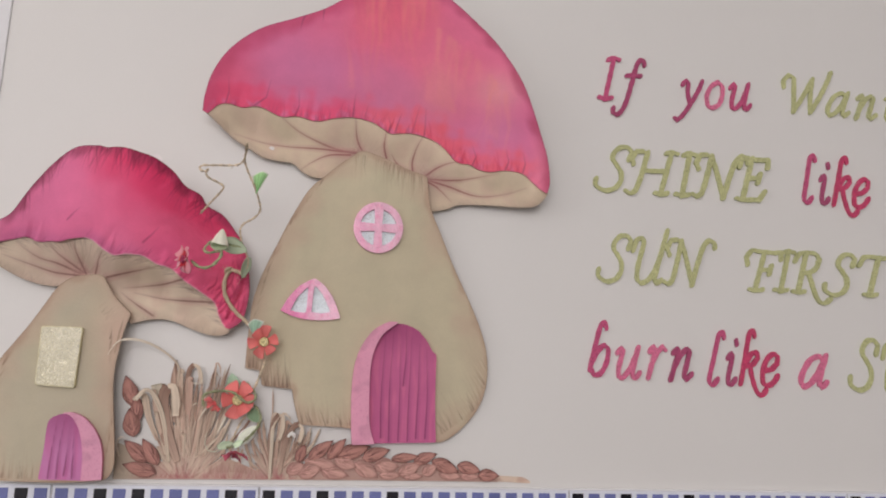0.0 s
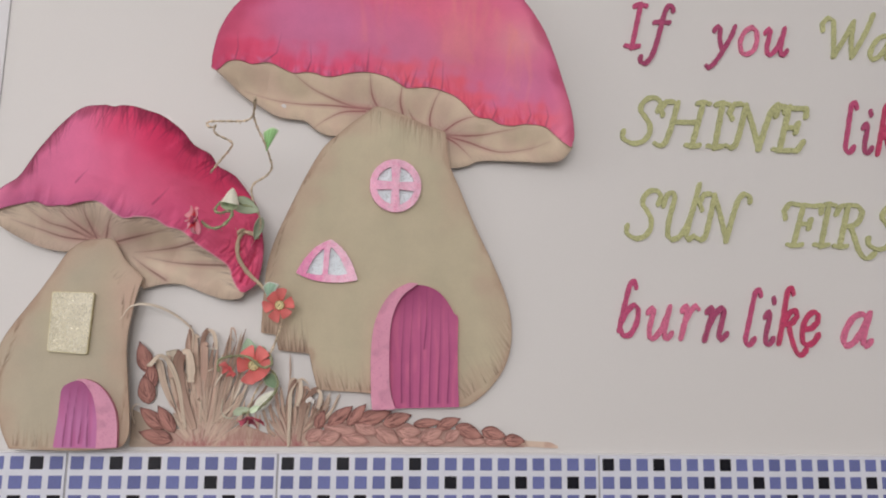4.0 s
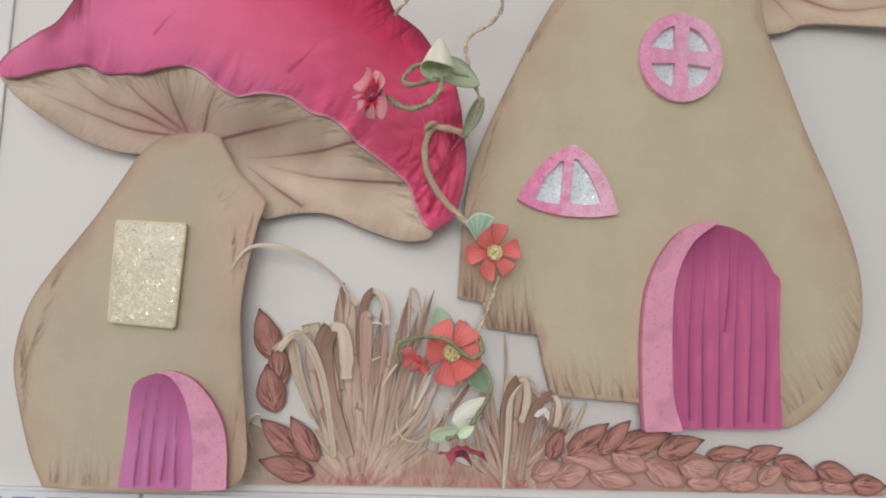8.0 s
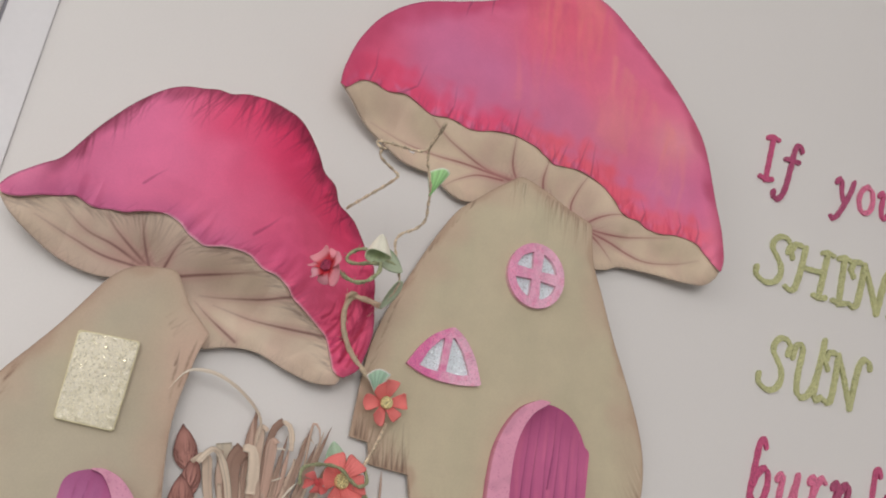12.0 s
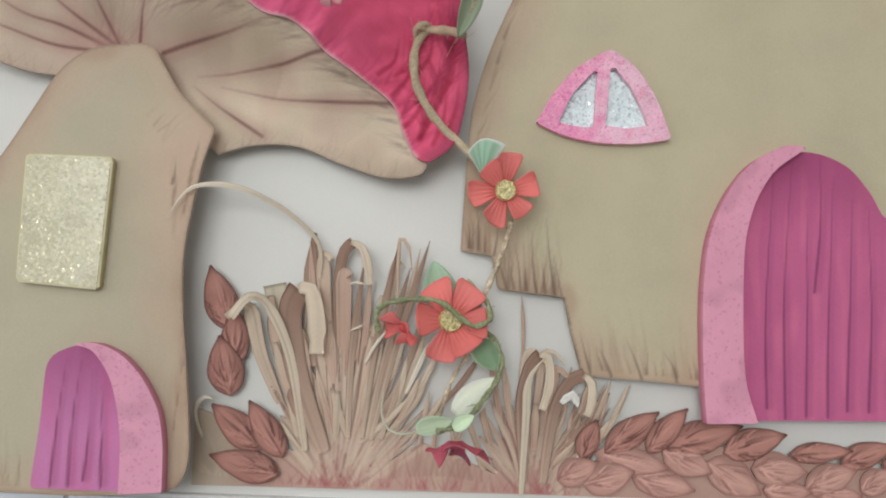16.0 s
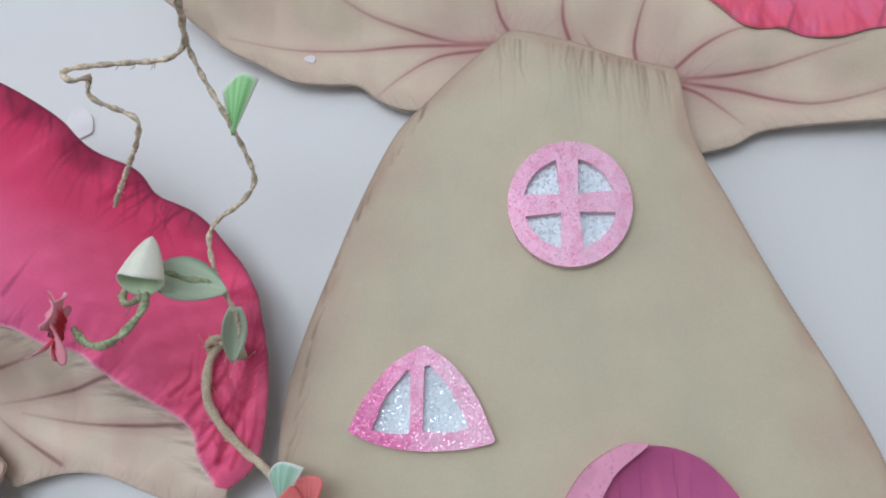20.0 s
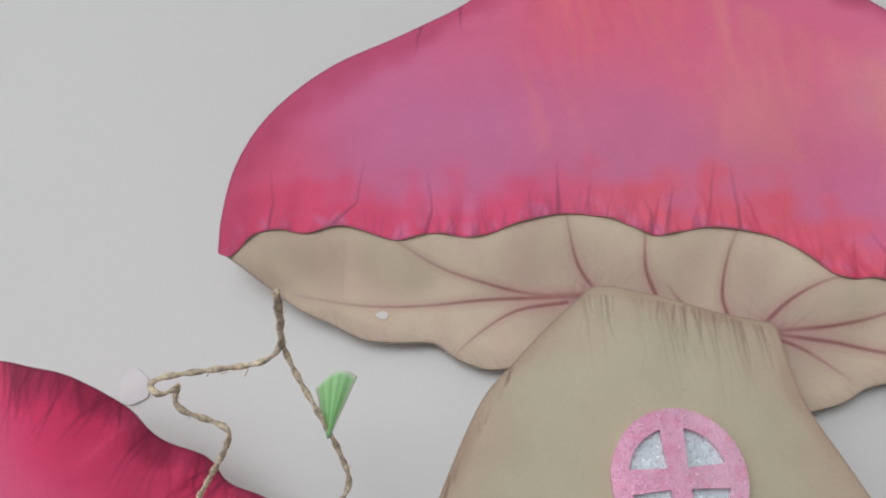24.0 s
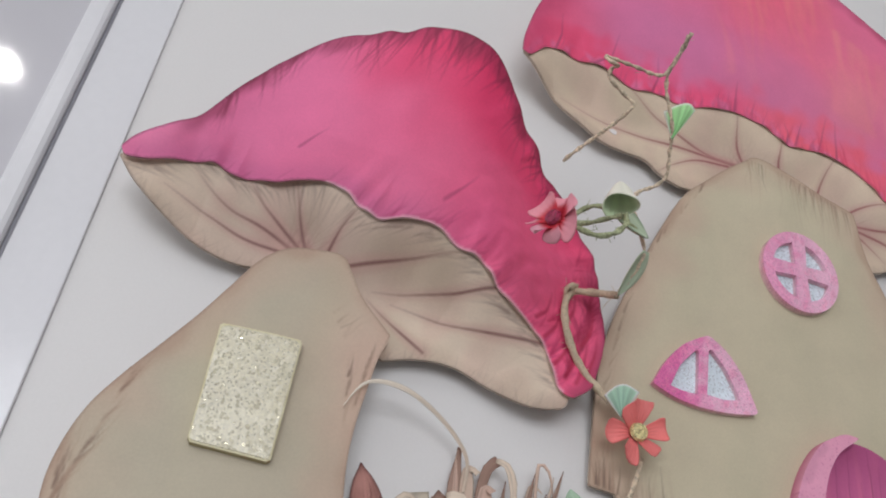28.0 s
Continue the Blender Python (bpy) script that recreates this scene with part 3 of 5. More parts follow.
STEM = mm("78,333 68,327 54,316 41,304 27,290 12,263 -1,234 -14,203 -21,178 -23,158 -24,132 -24.5,113 -24,112.5 -12,111 -11,110.5 -8,98 -7,96.5 19,94 21,93.5 24,80 29,63 31,61 40,60 78,58 120,52 163,46.5 175,50 191,63 205,82 212,104 212,130 206,154 194,182 175,220 160,254 149,280 145,308 143.5,311.5 122,318 100,327")
stem_line = curve(STEM, True)
sheet("stem", [stem_line], stem_y, 0.002, stem_paint(stem_line, [("70,330 100,324 142,309", 46, 0.028, -1.57), ("-22,114 -12,112", 26, 0.022, 1.62), ("-6,97 18,95", 40, 0.026, 1.55), ("32,64 80,61", 34, 0.02, 1.75), ("165,52 205,85 211,120", 44, 0.03, 2.1), ("-22,150 0,234 40,300", 30, 0.02, 1.2)], lines=("-4,96 -6,103 -9,112", "2,96 1,106 -1,116", "9,95 7,108 6,122", "17,94 14,112 12,128", "13,95 12,102 11,109", "-10,111 -9,118 -9,124", "-21,114 -21,121 -22,126", "-17,113 -17,122 -18,130", "-14,112 -14,118 -14,125", "5,96 4,101 4,106", "-1,97 -2,102 -3,107", "24,82 20,94 16,112", "33,62 30,72 28,80", "42,61 39,68 36,73", "55,60 52,68 48,77", "70,59 68,66 64,72", "28,66 25,78 22,90")), CARD, house, "beige cardboard stem with brown pencil streaks", 0.0006)

GILL_LOW = mm("-80,362 -62,348 -49,338 -36,331 -22,323 -8,320.5 8,319 18,311 31,305.5 46,306 70,304 110,290 148,278 157,278.5 168,281 177,285.5 190,287 212,287 242,286 258,287 267,294 272,302")
gill_outline = np.concatenate([curve(GILL_LOW), curve(CAP_LOW + np.array([0.0, 0.012]))[4:-4]])


def big_cap_bow(x, z):
    return -0.0115 - 0.010 * ramp01(z, 0.35, 0.42) - 0.008 * ramp01(np.abs(x - 0.09), 0.09, 0.18)


def big_cap_y(x, z):
    d, _, _, k = nearest(BIG_LOW[::5], x, z)
    return big_cap_bow(x, z) - 0.0006 * (1 + np.sin(k * 105 + 3 * np.sin(k * 26))) * ramp01(0.024 - d, 0, 0.024)


def gill_y(x, z):
    low = -0.0015 - 0.008 * ramp01(np.abs(x - 0.09), 0.08, 0.19)
    d, _, _, _ = nearest(BIG_LOW[::4], x, z)
    above = z > np.interp(x, CAP_LOW[::-1, 0], CAP_LOW[::-1, 1])
    return low + (big_cap_bow(x, z) + 0.001 - low) * np.where(above, 1.0, ramp01(0.03 - d, 0, 0.03))


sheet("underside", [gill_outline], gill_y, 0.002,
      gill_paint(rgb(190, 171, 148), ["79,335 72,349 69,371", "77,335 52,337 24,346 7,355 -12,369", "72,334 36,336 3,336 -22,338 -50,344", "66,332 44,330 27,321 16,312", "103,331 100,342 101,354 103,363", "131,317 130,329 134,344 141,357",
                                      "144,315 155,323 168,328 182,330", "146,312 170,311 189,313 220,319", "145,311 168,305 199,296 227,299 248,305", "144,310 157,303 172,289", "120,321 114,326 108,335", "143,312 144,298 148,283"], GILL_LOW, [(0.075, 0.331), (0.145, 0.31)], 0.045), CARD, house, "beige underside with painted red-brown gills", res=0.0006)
cap_outline = np.concatenate([curve(CAP_TOP)[:-1], curve(np.concatenate([CAP_TOP[-1:], CAP_LOW, CAP_TOP[:1]]))[:-1]])


sheet("cap", [cap_outline], big_cap_y, 0.0009, big_cap_paint, CARD, house, "pink and mauve airbrushed cap", res=0.0008)
for sx, sz, sy in ((0.1, 0.12, 0.0045), (0.06, 0.2, -0.001), (0.1, 0.29, -0.001), (0.0, 0.34, -0.001), (0.2, 0.31, -0.001), (0.0, 0.42, -0.015), (0.12, 0.46, -0.015), (0.2, 0.4, -0.015)):
    spacer(house, sx, sz, sy)

leaf_line = curve(mm("102,44.5 97,63 95,95 96,120 100,138 108,151 117,159.5 129,159.5 141,154 150,144 156,134 159,132 160,128 160,97 161,65 162,46.5"), True, sharp=0.1)
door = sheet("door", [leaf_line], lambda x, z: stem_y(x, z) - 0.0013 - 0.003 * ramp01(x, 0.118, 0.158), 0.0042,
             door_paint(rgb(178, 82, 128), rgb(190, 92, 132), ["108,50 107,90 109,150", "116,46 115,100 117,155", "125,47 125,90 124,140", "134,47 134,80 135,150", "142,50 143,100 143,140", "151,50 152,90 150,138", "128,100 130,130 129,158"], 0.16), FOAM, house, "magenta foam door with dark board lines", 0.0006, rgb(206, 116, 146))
frame_line = curve(mm("80.5,43 79,62 78,94 80,120 86.3,138 96.8,152.8 111,161 121,161 117,158 107,150 99.5,137 95.5,120 95,95 96.5,63 102,44"), True, sharp=0.1)
sheet("door_frame", [frame_line], lambda x, z: stem_y(x, z) - 0.0072, 0.007, speckled(rgb(206, 138, 164), rgb(168, 78, 124)), FOAM, door, "light pink speckled foam jamb", 0.0004, rgb(176, 96, 120))


def ring(cx, cz, rx, rz, n=64):
    a = np.linspace(0, 2 * np.pi, n, endpoint=False)
    return np.stack([cx + rx * np.cos(a), cz + rz * np.sin(a)], 1)


def quarter(cx, cz, r, k, gap):
    a = np.linspace(0.0, np.pi / 2, 14)
    p = np.stack([np.cos(a), np.sin(a)], 1) * r
    p = np.concatenate([[[gap, gap]], p[(p[:, 0] > gap) & (p[:, 1] > gap)]])
    sx, sz = ((1, 1), (-1, 1), (-1, -1), (1, -1))[k]
    return p * (sx, sz) * (1.0, 1.02) + (cx, cz)


def rose_frame(cx, half, much):
    """Pale pink foam, rubbed with magenta glitter towards one side."""
    def paint(x, z):
        c = np.tile(rgb(224, 156, 180), (len(x), 1))
        side = ramp01((cx - x) / half + 0.35 * cloud(x, z, 0.012, 6), -0.5, 0.6)
        c = blend(c, rgb(204, 84, 146), much * side)
        c = blend(c, rgb(210, 116, 152), 0.35 * ramp01(cloud(x, z, 0.008, 9), 0.1, 0.6))
        r = np.random.RandomState(8)
        for _ in range(420):
            k = r.randint(len(x))
            if r.uniform() < 0.25 + 0.75 * side[k]:
                p = np.array([x[k], z[k]])
                stroke(c, x, z, [p, p + r.uniform(-0.0006, 0.0006, 2)], 0.0003, rgb(186, 66, 136), 0.6 * (0.25 + 0.75 * much), False)
        return c
    return paint


round_win = sheet("round_window", [ring(0.0968, 0.2542, 0.0246, 0.0256)] + [quarter(0.0968, 0.2542, 0.0182, k, 0.0036) for k in range(4)], lambda x, z: stem_y(x, z) - 0.0045, 0.0045, rose_frame(0.0968, 0.0256, 0.35), PINK, house, "pink glitter foam window frame with a cross bar", 0.0004)
sheet("pane", [ring(0.0968, 0.2542, 0.0205, 0.0215, 40)], lambda x, z: stem_y(x, z) - 0.0008, 0.0008, None, PANE, round_win, "silver glitter pane", 0.0012)
tri = curve(mm("6,169 13,181.5 23,193 36,200.5 39,200 48,193 56.5,181 63.5,164 62,162.5 49,160.5 33,160.5 19,163 8,167.5"), True, sharp=0.15)
tri_win = sheet("arched_window", [tri, curve(mm("15.5,169 21,181 30,191.5 31.5,191 30.5,168 29,167 22,167.5"), True, sharp=0.4), curve(mm("35.5,168 37,192.5 39,193 46,184.5 52,173 53.5,168.5 45,167"), True, sharp=0.4)],
                lambda x, z: stem_y(x, z) - 0.004, 0.004, rose_frame(0.034, 0.028, 0.9), PINK, house, "pink glitter foam arched window frame", 0.0004)
sheet("pane", [curve(mm("13,168 21,184 36,197 48,186 57,168 34,164"), True)], lambda x, z: stem_y(x, z) - 0.0008, 0.0008, None, PANE, tri_win, "silver glitter pane", 0.0012)

# the low house
low = thing("mushroom_house", -0.19, BOARD, 0.006, "low cardboard mushroom house with hot-pink cap and gold window", "wall decoration", "paper mushroom houses")
SSTEM = mm("-199,178 -192,186 -184,191 -172,193.5 -160,194 -154,186 -147,175 -138,166 -131,159.5 -132,155 -135,145 -138,127 -140,112 -140.5,97 -139,79 -136,56 -133,36 -132,22 -135,13 -142,8 -170,6 -195,6 -233,7 -241,22 -249,45 -254,66 -253,84 -248,101 -239,116 -228,131 -217,147 -207,164")
sline = curve(SSTEM, True)


def sstem_y(x, z):
    return -0.0095 - 0.005 * np.exp(-(((x + 0.19) / 0.05) ** 2)) + 0.003 * ramp01(-x, 0.222, 0.256) - 0.002 * ramp01(z, 0.0, 0.15) - 0.005 * ramp01(x, -0.143, -0.131) * ramp01(0.075 - z, 0, 0.05)


sheet("stem", [sline], sstem_y, 0.002, stem_paint(sline, [("-230,10 -200,9", 26, 0.02, 1.6), ("-145,112 -147,135", 8, 0.016, 1.5), ("-140,30 -138,60", 8, 0.02, 1.6), ("-150,150 -160,165", 5, 0.016, 0.9), ("-250,60 -235,118", 26, 0.02, 1.1), ("-142,120 -138,150", 14, 0.014, 1.4), ("-246,40 -252,80", 18, 0.03, 1.5)], (166, 157, 136), (-0.143, 0.145, 0.022, 0.035)), CARD, low, "beige cardboard stem with brown pencil streaks", 0.0008)
SGILL_LOW = mm("-272,217 -261,205 -242,193 -225,186 -207,183 -191,184 -165,182 -140,158 -132,150.5 -115,155 -97,155 -78,148 -58,142 -43,143.5 -40,149")
SCAP_LOW = mm("-45,150 -51,160 -56,172 -70,182 -83,190 -95,200 -109,204 -120,210 -134,211.5 -148,211 -158,216 -167,223 -176,226.5 -190,225 -199,222.5 -209,223 -219,222 -228,225.5 -236,224 -248,220 -259,215.5 -268,215")
SCAP_TOP = mm("-272,219.9 -267,226.6 -253,238.2 -243,246.2 -234,261.7 -225,277.7 -212,295.5 -200,306.0 -187,310.7 -170,309.6 -153,304.5 -137,302.0 -122,297.3 -109,293.8 -95,285.8 -86,276.1 -73,270.8 -67,262.5 -53,255.9 -42,243.4 -31,226.9 -26,203.8 -24,184.6 -26,167.4 -30,155.2 -39,148.1")


def scap_y(x, z):
    return scap_bow(x, z) + folds(x, z)


def scap_bow(x, z):
    h = z - (0.22 - 0.332 * (x + 0.271))
    return -0.0135 - 0.05 * np.clip(h / 0.118, 0, 1.15) * np.exp(-(((x + 0.125) / 0.055) ** 2)) - 0.009 * ramp01(-x, 0.2, 0.27) - 0.008 * np.clip(h / 0.06, 0, 1) * ramp01(-x, 0.045, 0.1)


def folds(x, z):
    """Soft pleats that run up from the rim and down from the crown."""
    t, _, _, k = nearest(curve(SCAP_TOP)[::4], x, z)
    d, _, _, q = nearest(curve(SCAP_LOW)[::4], x, z)
    crown = np.sin(k * 95 + 2 * np.sin(k * 31)) * ramp01(0.03 - t, 0, 0.03) * ramp01(x, -0.24, -0.16)
    rim = np.sin(q * 70 + 2.5 * np.sin(q * 23)) * ramp01(0.028 - d, 0, 0.028)
    return 0.0009 * crown + 0.0010 * rim * ramp01(t, 0.002, 0.01) + 0.0012 * cloud(x, z, 0.05, 31) + 0.0007 * cloud(x * 1.3 + z * 0.7, z * 0.8 - x * 0.5, 0.011, 41) * ramp01(x, -0.13, -0.05)


def scap_paint(x, z):
    c = np.tile(rgb(222, 92, 136), (len(x), 1))
    t, _, _, _ = nearest(curve(SCAP_TOP)[::3], x, z)
    d, _, _, _ = nearest(curve(SCAP_LOW)[::3], x, z)
    c = blend(c, rgb(200, 94, 139), 0.8 * ramp01(-x, 0.15, 0.23))
    c = blend(c, rgb(222, 108, 150), 0.8 * ramp01(-x, 0.235, 0.262))
    c = blend(c, rgb(253, 60, 108), 0.95 * ramp01(x + 0.5 * (z - 0.22) + 0.015 * cloud(x, z, 0.05, 3), -0.15, -0.07))
    c = blend(c, rgb(222, 76, 130), 0.45 * ramp01(0.03 - np.hypot(x + 0.1, (z - 0.215) * 1.2), 0, 0.03))
    c = blend(c, rgb(232, 40, 98), 0.9 * ramp01(1.25 + 0.2 * cloud(x, z, 0.05, 12) - np.hypot((x + 0.112) / 0.055, (z - 0.282) / 0.045), 0, 1.2))
    c = blend(c, rgb(208, 22, 86), 0.7 * ramp01(0.036 + 0.01 * cloud(x, z, 0.04, 22) - t, 0, 0.026) * ramp01(x, -0.2, -0.12) * ramp01(z, 0.2, 0.25))
    c = blend(c, rgb(124, 32, 64), 0.6 * ramp01(0.011 + 0.006 * cloud(x, z, 0.025, 5) - t, 0, 0.012) * ramp01(x, -0.262, -0.24))
    c = blend(c, rgb(174, 78, 124), 0.6 * ramp01(0.014 - d, 0, 0.012) * ramp01(-x, 0.1, 0.16))
    c = blend(c, rgb(216, 74, 120), 0.3 * ramp01(cloud(x, z, 0.09, 17), 0.0, 0.9) * ramp01(0.27 - z, 0, 0.04))
    scribble(c, x, z, SCAP_TOP[4:19], 170, 0.022, 0.0008, rgb(110, 22, 54), -1.9, 0.5, 0.42)
    scribble(c, x, z, SCAP_LOW[:10], 60, 0.014, 0.0009, rgb(164, 40, 90), 0.75, 0.4, 0.35)
    scribble(c, x, z, SCAP_LOW[8:], 18, 0.012, 0.0009, rgb(150, 60, 100), 0.9, 0.5, 0.35)
    scribble(c, x, z, mm("-52,168 -38,182 -30,205"), 50, 0.02, 0.0008, rgb(160, 24, 74), 0.9, 0.5, 0.5)
    scribble(c, x, z, mm("-44,158 -34,180 -31,205"), 70, 0.026, 0.0009, rgb(146, 20, 62), 1.5, 0.5, 0.5)
    scribble(c, x, z, mm("-60,180 -45,195 -40,225"), 40, 0.016, 0.0008, rgb(176, 24, 74), 0.9, 0.8, 0.4)
    for line in ("-50,163 -44,172 -43,184", "-44,158 -39,168 -38,182", "-38,156 -34,168 -33,186", "-56,176 -50,184 -48,196", "-36,176 -31,186 -30,200", "-46,186 -41,194 -40,206", "-33,160 -29,172 -28,186", "-62,184 -56,190 -54,200"):
        stroke(c, x, z, curve(mm(line), False, 0.002), 0.0012, rgb(160, 14, 58), 0.75)
    stroke(c, x, z, mm("-193,243 -187,249 -181,254"), 0.0009, rgb(150, 50, 92), 0.6)
    stroke(c, x, z, mm("-120,222 -112,229 -106,236"), 0.001, rgb(150, 40, 84), 0.55)
    stroke(c, x, z, curve(SCAP_LOW[11:]), 0.0007, rgb(92, 50, 62), 0.6, False)
    stroke(c, x, z, curve(SCAP_LOW[:13]), 0.0006, rgb(214, 176, 184), 0.6, False)
    stroke(c, x, z, curve(SCAP_TOP), 0.0006, rgb(96, 36, 56), 0.6, False)
    return c


sgill = np.concatenate([curve(SGILL_LOW), curve(SCAP_LOW + np.array([0.002, 0.009]))[3:-3]])


def sgill_y(x, z):
    flat = -0.003 - 0.013 * ramp01(-x, 0.21, 0.27)
    d, _, _, _ = nearest(curve(SCAP_LOW)[::4], x, z)
    above = z > np.interp(x, SCAP_LOW[::-1, 0], SCAP_LOW[::-1, 1])
    return flat + (scap_bow(x, z) + 0.0032 - flat) * np.where(above, 1.0, ramp01(0.035 - d, 0, 0.035))


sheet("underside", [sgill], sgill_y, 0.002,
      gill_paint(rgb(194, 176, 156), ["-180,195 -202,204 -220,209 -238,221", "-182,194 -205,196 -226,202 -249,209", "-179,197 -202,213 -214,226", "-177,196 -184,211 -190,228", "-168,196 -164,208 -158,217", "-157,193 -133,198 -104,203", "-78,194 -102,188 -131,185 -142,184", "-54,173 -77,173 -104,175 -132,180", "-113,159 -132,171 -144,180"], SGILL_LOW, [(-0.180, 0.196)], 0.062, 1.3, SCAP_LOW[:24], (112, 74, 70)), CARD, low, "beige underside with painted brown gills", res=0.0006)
scap_line = np.concatenate([curve(SCAP_TOP)[:-1], curve(np.concatenate([SCAP_TOP[-1:], SCAP_LOW, SCAP_TOP[:1]]))[:-1]])
sheet("cap", [scap_line], scap_y, 0.0014, scap_paint, CARD, low, "hot-pink airbrushed cap leaning out from the wall", res=0.0008)
for sx, sz, sy in ((-0.19, 0.06, -0.011), (-0.18, 0.15, -0.011), (-0.21, 0.21, -0.003), (-0.1, 0.175, -0.0025), (-0.11, 0.22, -0.03), (-0.16, 0.24, -0.03), (-0.055, 0.19, -0.013)):
    spacer(low, sx, sz, sy, 0.007)

sleaf = curve(mm("-195,8.5 -193,34 -192,57 -188,63 -178,66.5 -171,64 -164,54 -160.5,41 -159,27 -158.5,8"), True, sharp=0.1)
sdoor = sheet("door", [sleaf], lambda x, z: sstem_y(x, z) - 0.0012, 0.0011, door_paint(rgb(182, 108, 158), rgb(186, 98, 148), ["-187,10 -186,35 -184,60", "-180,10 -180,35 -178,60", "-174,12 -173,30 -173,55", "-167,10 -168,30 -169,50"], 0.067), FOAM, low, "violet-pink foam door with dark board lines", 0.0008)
sfr = curve(mm("-180,66.8 -171,67.5 -161,63.5 -152,54.5 -145,42 -142,28 -141,9 -158,8 -158.5,27 -160.5,41 -164.5,54 -171.5,64"), True, sharp=0.15)
sheet("door_frame", [sfr], lambda x, z: sstem_y(x, z) - 0.0066, 0.0065, speckled(rgb(204, 140, 166), rgb(170, 86, 130)), FOAM, sdoor, "light pink speckled foam jamb", 0.0004, rgb(176, 96, 120))
yw = curve(mm("-205,144 -171,144 -170,143 -172,90 -173,89 -205,91 -206,92 -206,143"), True, sharp=0.7)
# the dark olive rim tone carries the shade of the foam's side walls
gold_win = sheet("window", [yw], lambda x, z: sstem_y(x, z) - 0.004, 0.004, mono(rgb(192, 186, 154), rgb(186, 178, 142)), FOAM, low, "pale gold glitter foam window", 0.0012, rgb(150, 138, 88))
ym = curve(mm("-205.2,143.2 -171.8,143.2 -170.8,142 -172.8,90.4 -173.6,89.9 -204.6,91.8 -205.4,92.8"), True, sharp=0.7)
sheet("glitter_field", [ym], lambda x, z: sstem_y(x, z) - 0.0044, 0.0006, None, YELLOW, gold_win, "coarse pale gold glitter", 0.0014)


# ---- glitter letters of the quote ----
GLYPHS = {}
# each letter as the strokes of a broad pen, upright, in hundredths: a capital is 70 high, a small letter 42
PEN = {
    "I": ("14,69 14,35 14,1", "2,66 14,69 27,67", "0,3 14,1 28,3"),
    "f": ("43,61 38,69 30,68 26,58 24,30 21,0 16,-16 8,-24 -2,-22 -4,-15", "9,41 23,42 40,42"),
    "y": ("-2,37 4,43 10,39 13,22 21,7", "42,43 37,28 23,3 8,-17 -2,-24 -9,-20"),
    "o": ("23,43 9,36 2,20 8,4 20,0 34,6 39,22 34,37 22,43 17,41",),
    "u": ("-1,36 5,42 10,38 7,14 10,3 18,1 30,12 38,30", "41,43 38,14 40,3 47,2 53,8"),
    "W": ("-15,46 -20,58 -11,69 2,64 9,40 18,3", "18,3 32,32 45,65", "45,65 48,34 56,3", "56,3 70,34 80,64 83,79"),
    "a": ("39,36 29,43 14,38 4,22 3,8 10,0 22,6 34,24 40,40", "41,44 37,16 38,4 44,1 51,7"),
    "n": ("-1,37 5,43 9,38 6,18 2,0", "5,16 15,33 27,43 33,38 31,18 30,5 36,0 45,7"),
    "t": ("17,58 12,30 10,10 14,1 22,1 30,8", "1,41 15,43 31,43"),
    "S": ("45,52 47,63 37,70 22,69 13,60 14,50 24,41 35,30 39,17 32,5 18,0 4,2 -7,8 -9,17",),
    "H": ("-8,46 -14,56 -8,67 6,67 15,62", "14,66 12,30 7,5 -2,0 -13,4", "12,37 35,37 57,38", "61,68 57,2", "50,67 61,69 74,67", "45,3 57,1 70,3"),
    "N": ("-8,44 -16,54 -10,67 4,68 13,64", "13,66 10,30 6,6 -2,0 -13,4", "12,67 29,40 50,1", "50,1 57,40 63,61 72,70 84,67 88,59"),
    "E": ("-8,54 -7,65 4,69 13,66", "14,68 11,2", "13,67 30,67 47,68 49,55", "12,36 35,37", "36,43 35,30", "-2,3 11,1 44,2 52,15"),
    "l": ("24,65 19,73 11,68 7,30 5,8 10,1 17,1 24,7",),
    "i": ("-1,37 5,43 9,38 6,12 9,2 16,1 23,7", "12,61 15,56"),
    "k": ("24,65 19,73 11,68 6,30 2,0", "6,22 19,39 33,43 37,35 25,26 8,24", "19,25 26,11 35,-3 45,-13 55,-15 63,-9"),
    "U": ("-6,50 -2,65 9,69 14,61 10,30 12,8 22,0 36,5 48,22 55,46", "60,82 58,66 52,30 50,8 56,1 64,6"),
    "F": ("-12,44 -18,56 -9,68 8,67 40,66 53,68 56,55", "18,66 14,2", "1,3 14,1 30,3", "16,36 37,37", "38,43 37,30"),
    "R": ("15,67 11,2", "-1,3 11,1 25,3", "-6,54 0,66 15,69 35,68 45,59 42,45 30,36 13,35", "26,36 37,18 48,0 60,-13 72,-15 82,-8"),
    "T": ("-6,53 0,66 14,68 40,66 58,69 69,78", "33,67 28,2", "15,3 28,1 43,3"),
    "b": ("26,66 20,75 12,69 7,36 4,9", "5,11 14,1 28,4 37,20 36,36 27,43 16,36 7,22"),
    "r": ("-1,37 5,43 9,38 6,16 3,0", "5,16 13,33 24,43 33,38"),
    "e": ("6,20 22,22 35,30 34,39 24,43 10,36 3,20 7,4 18,0 30,3 39,12",),
}


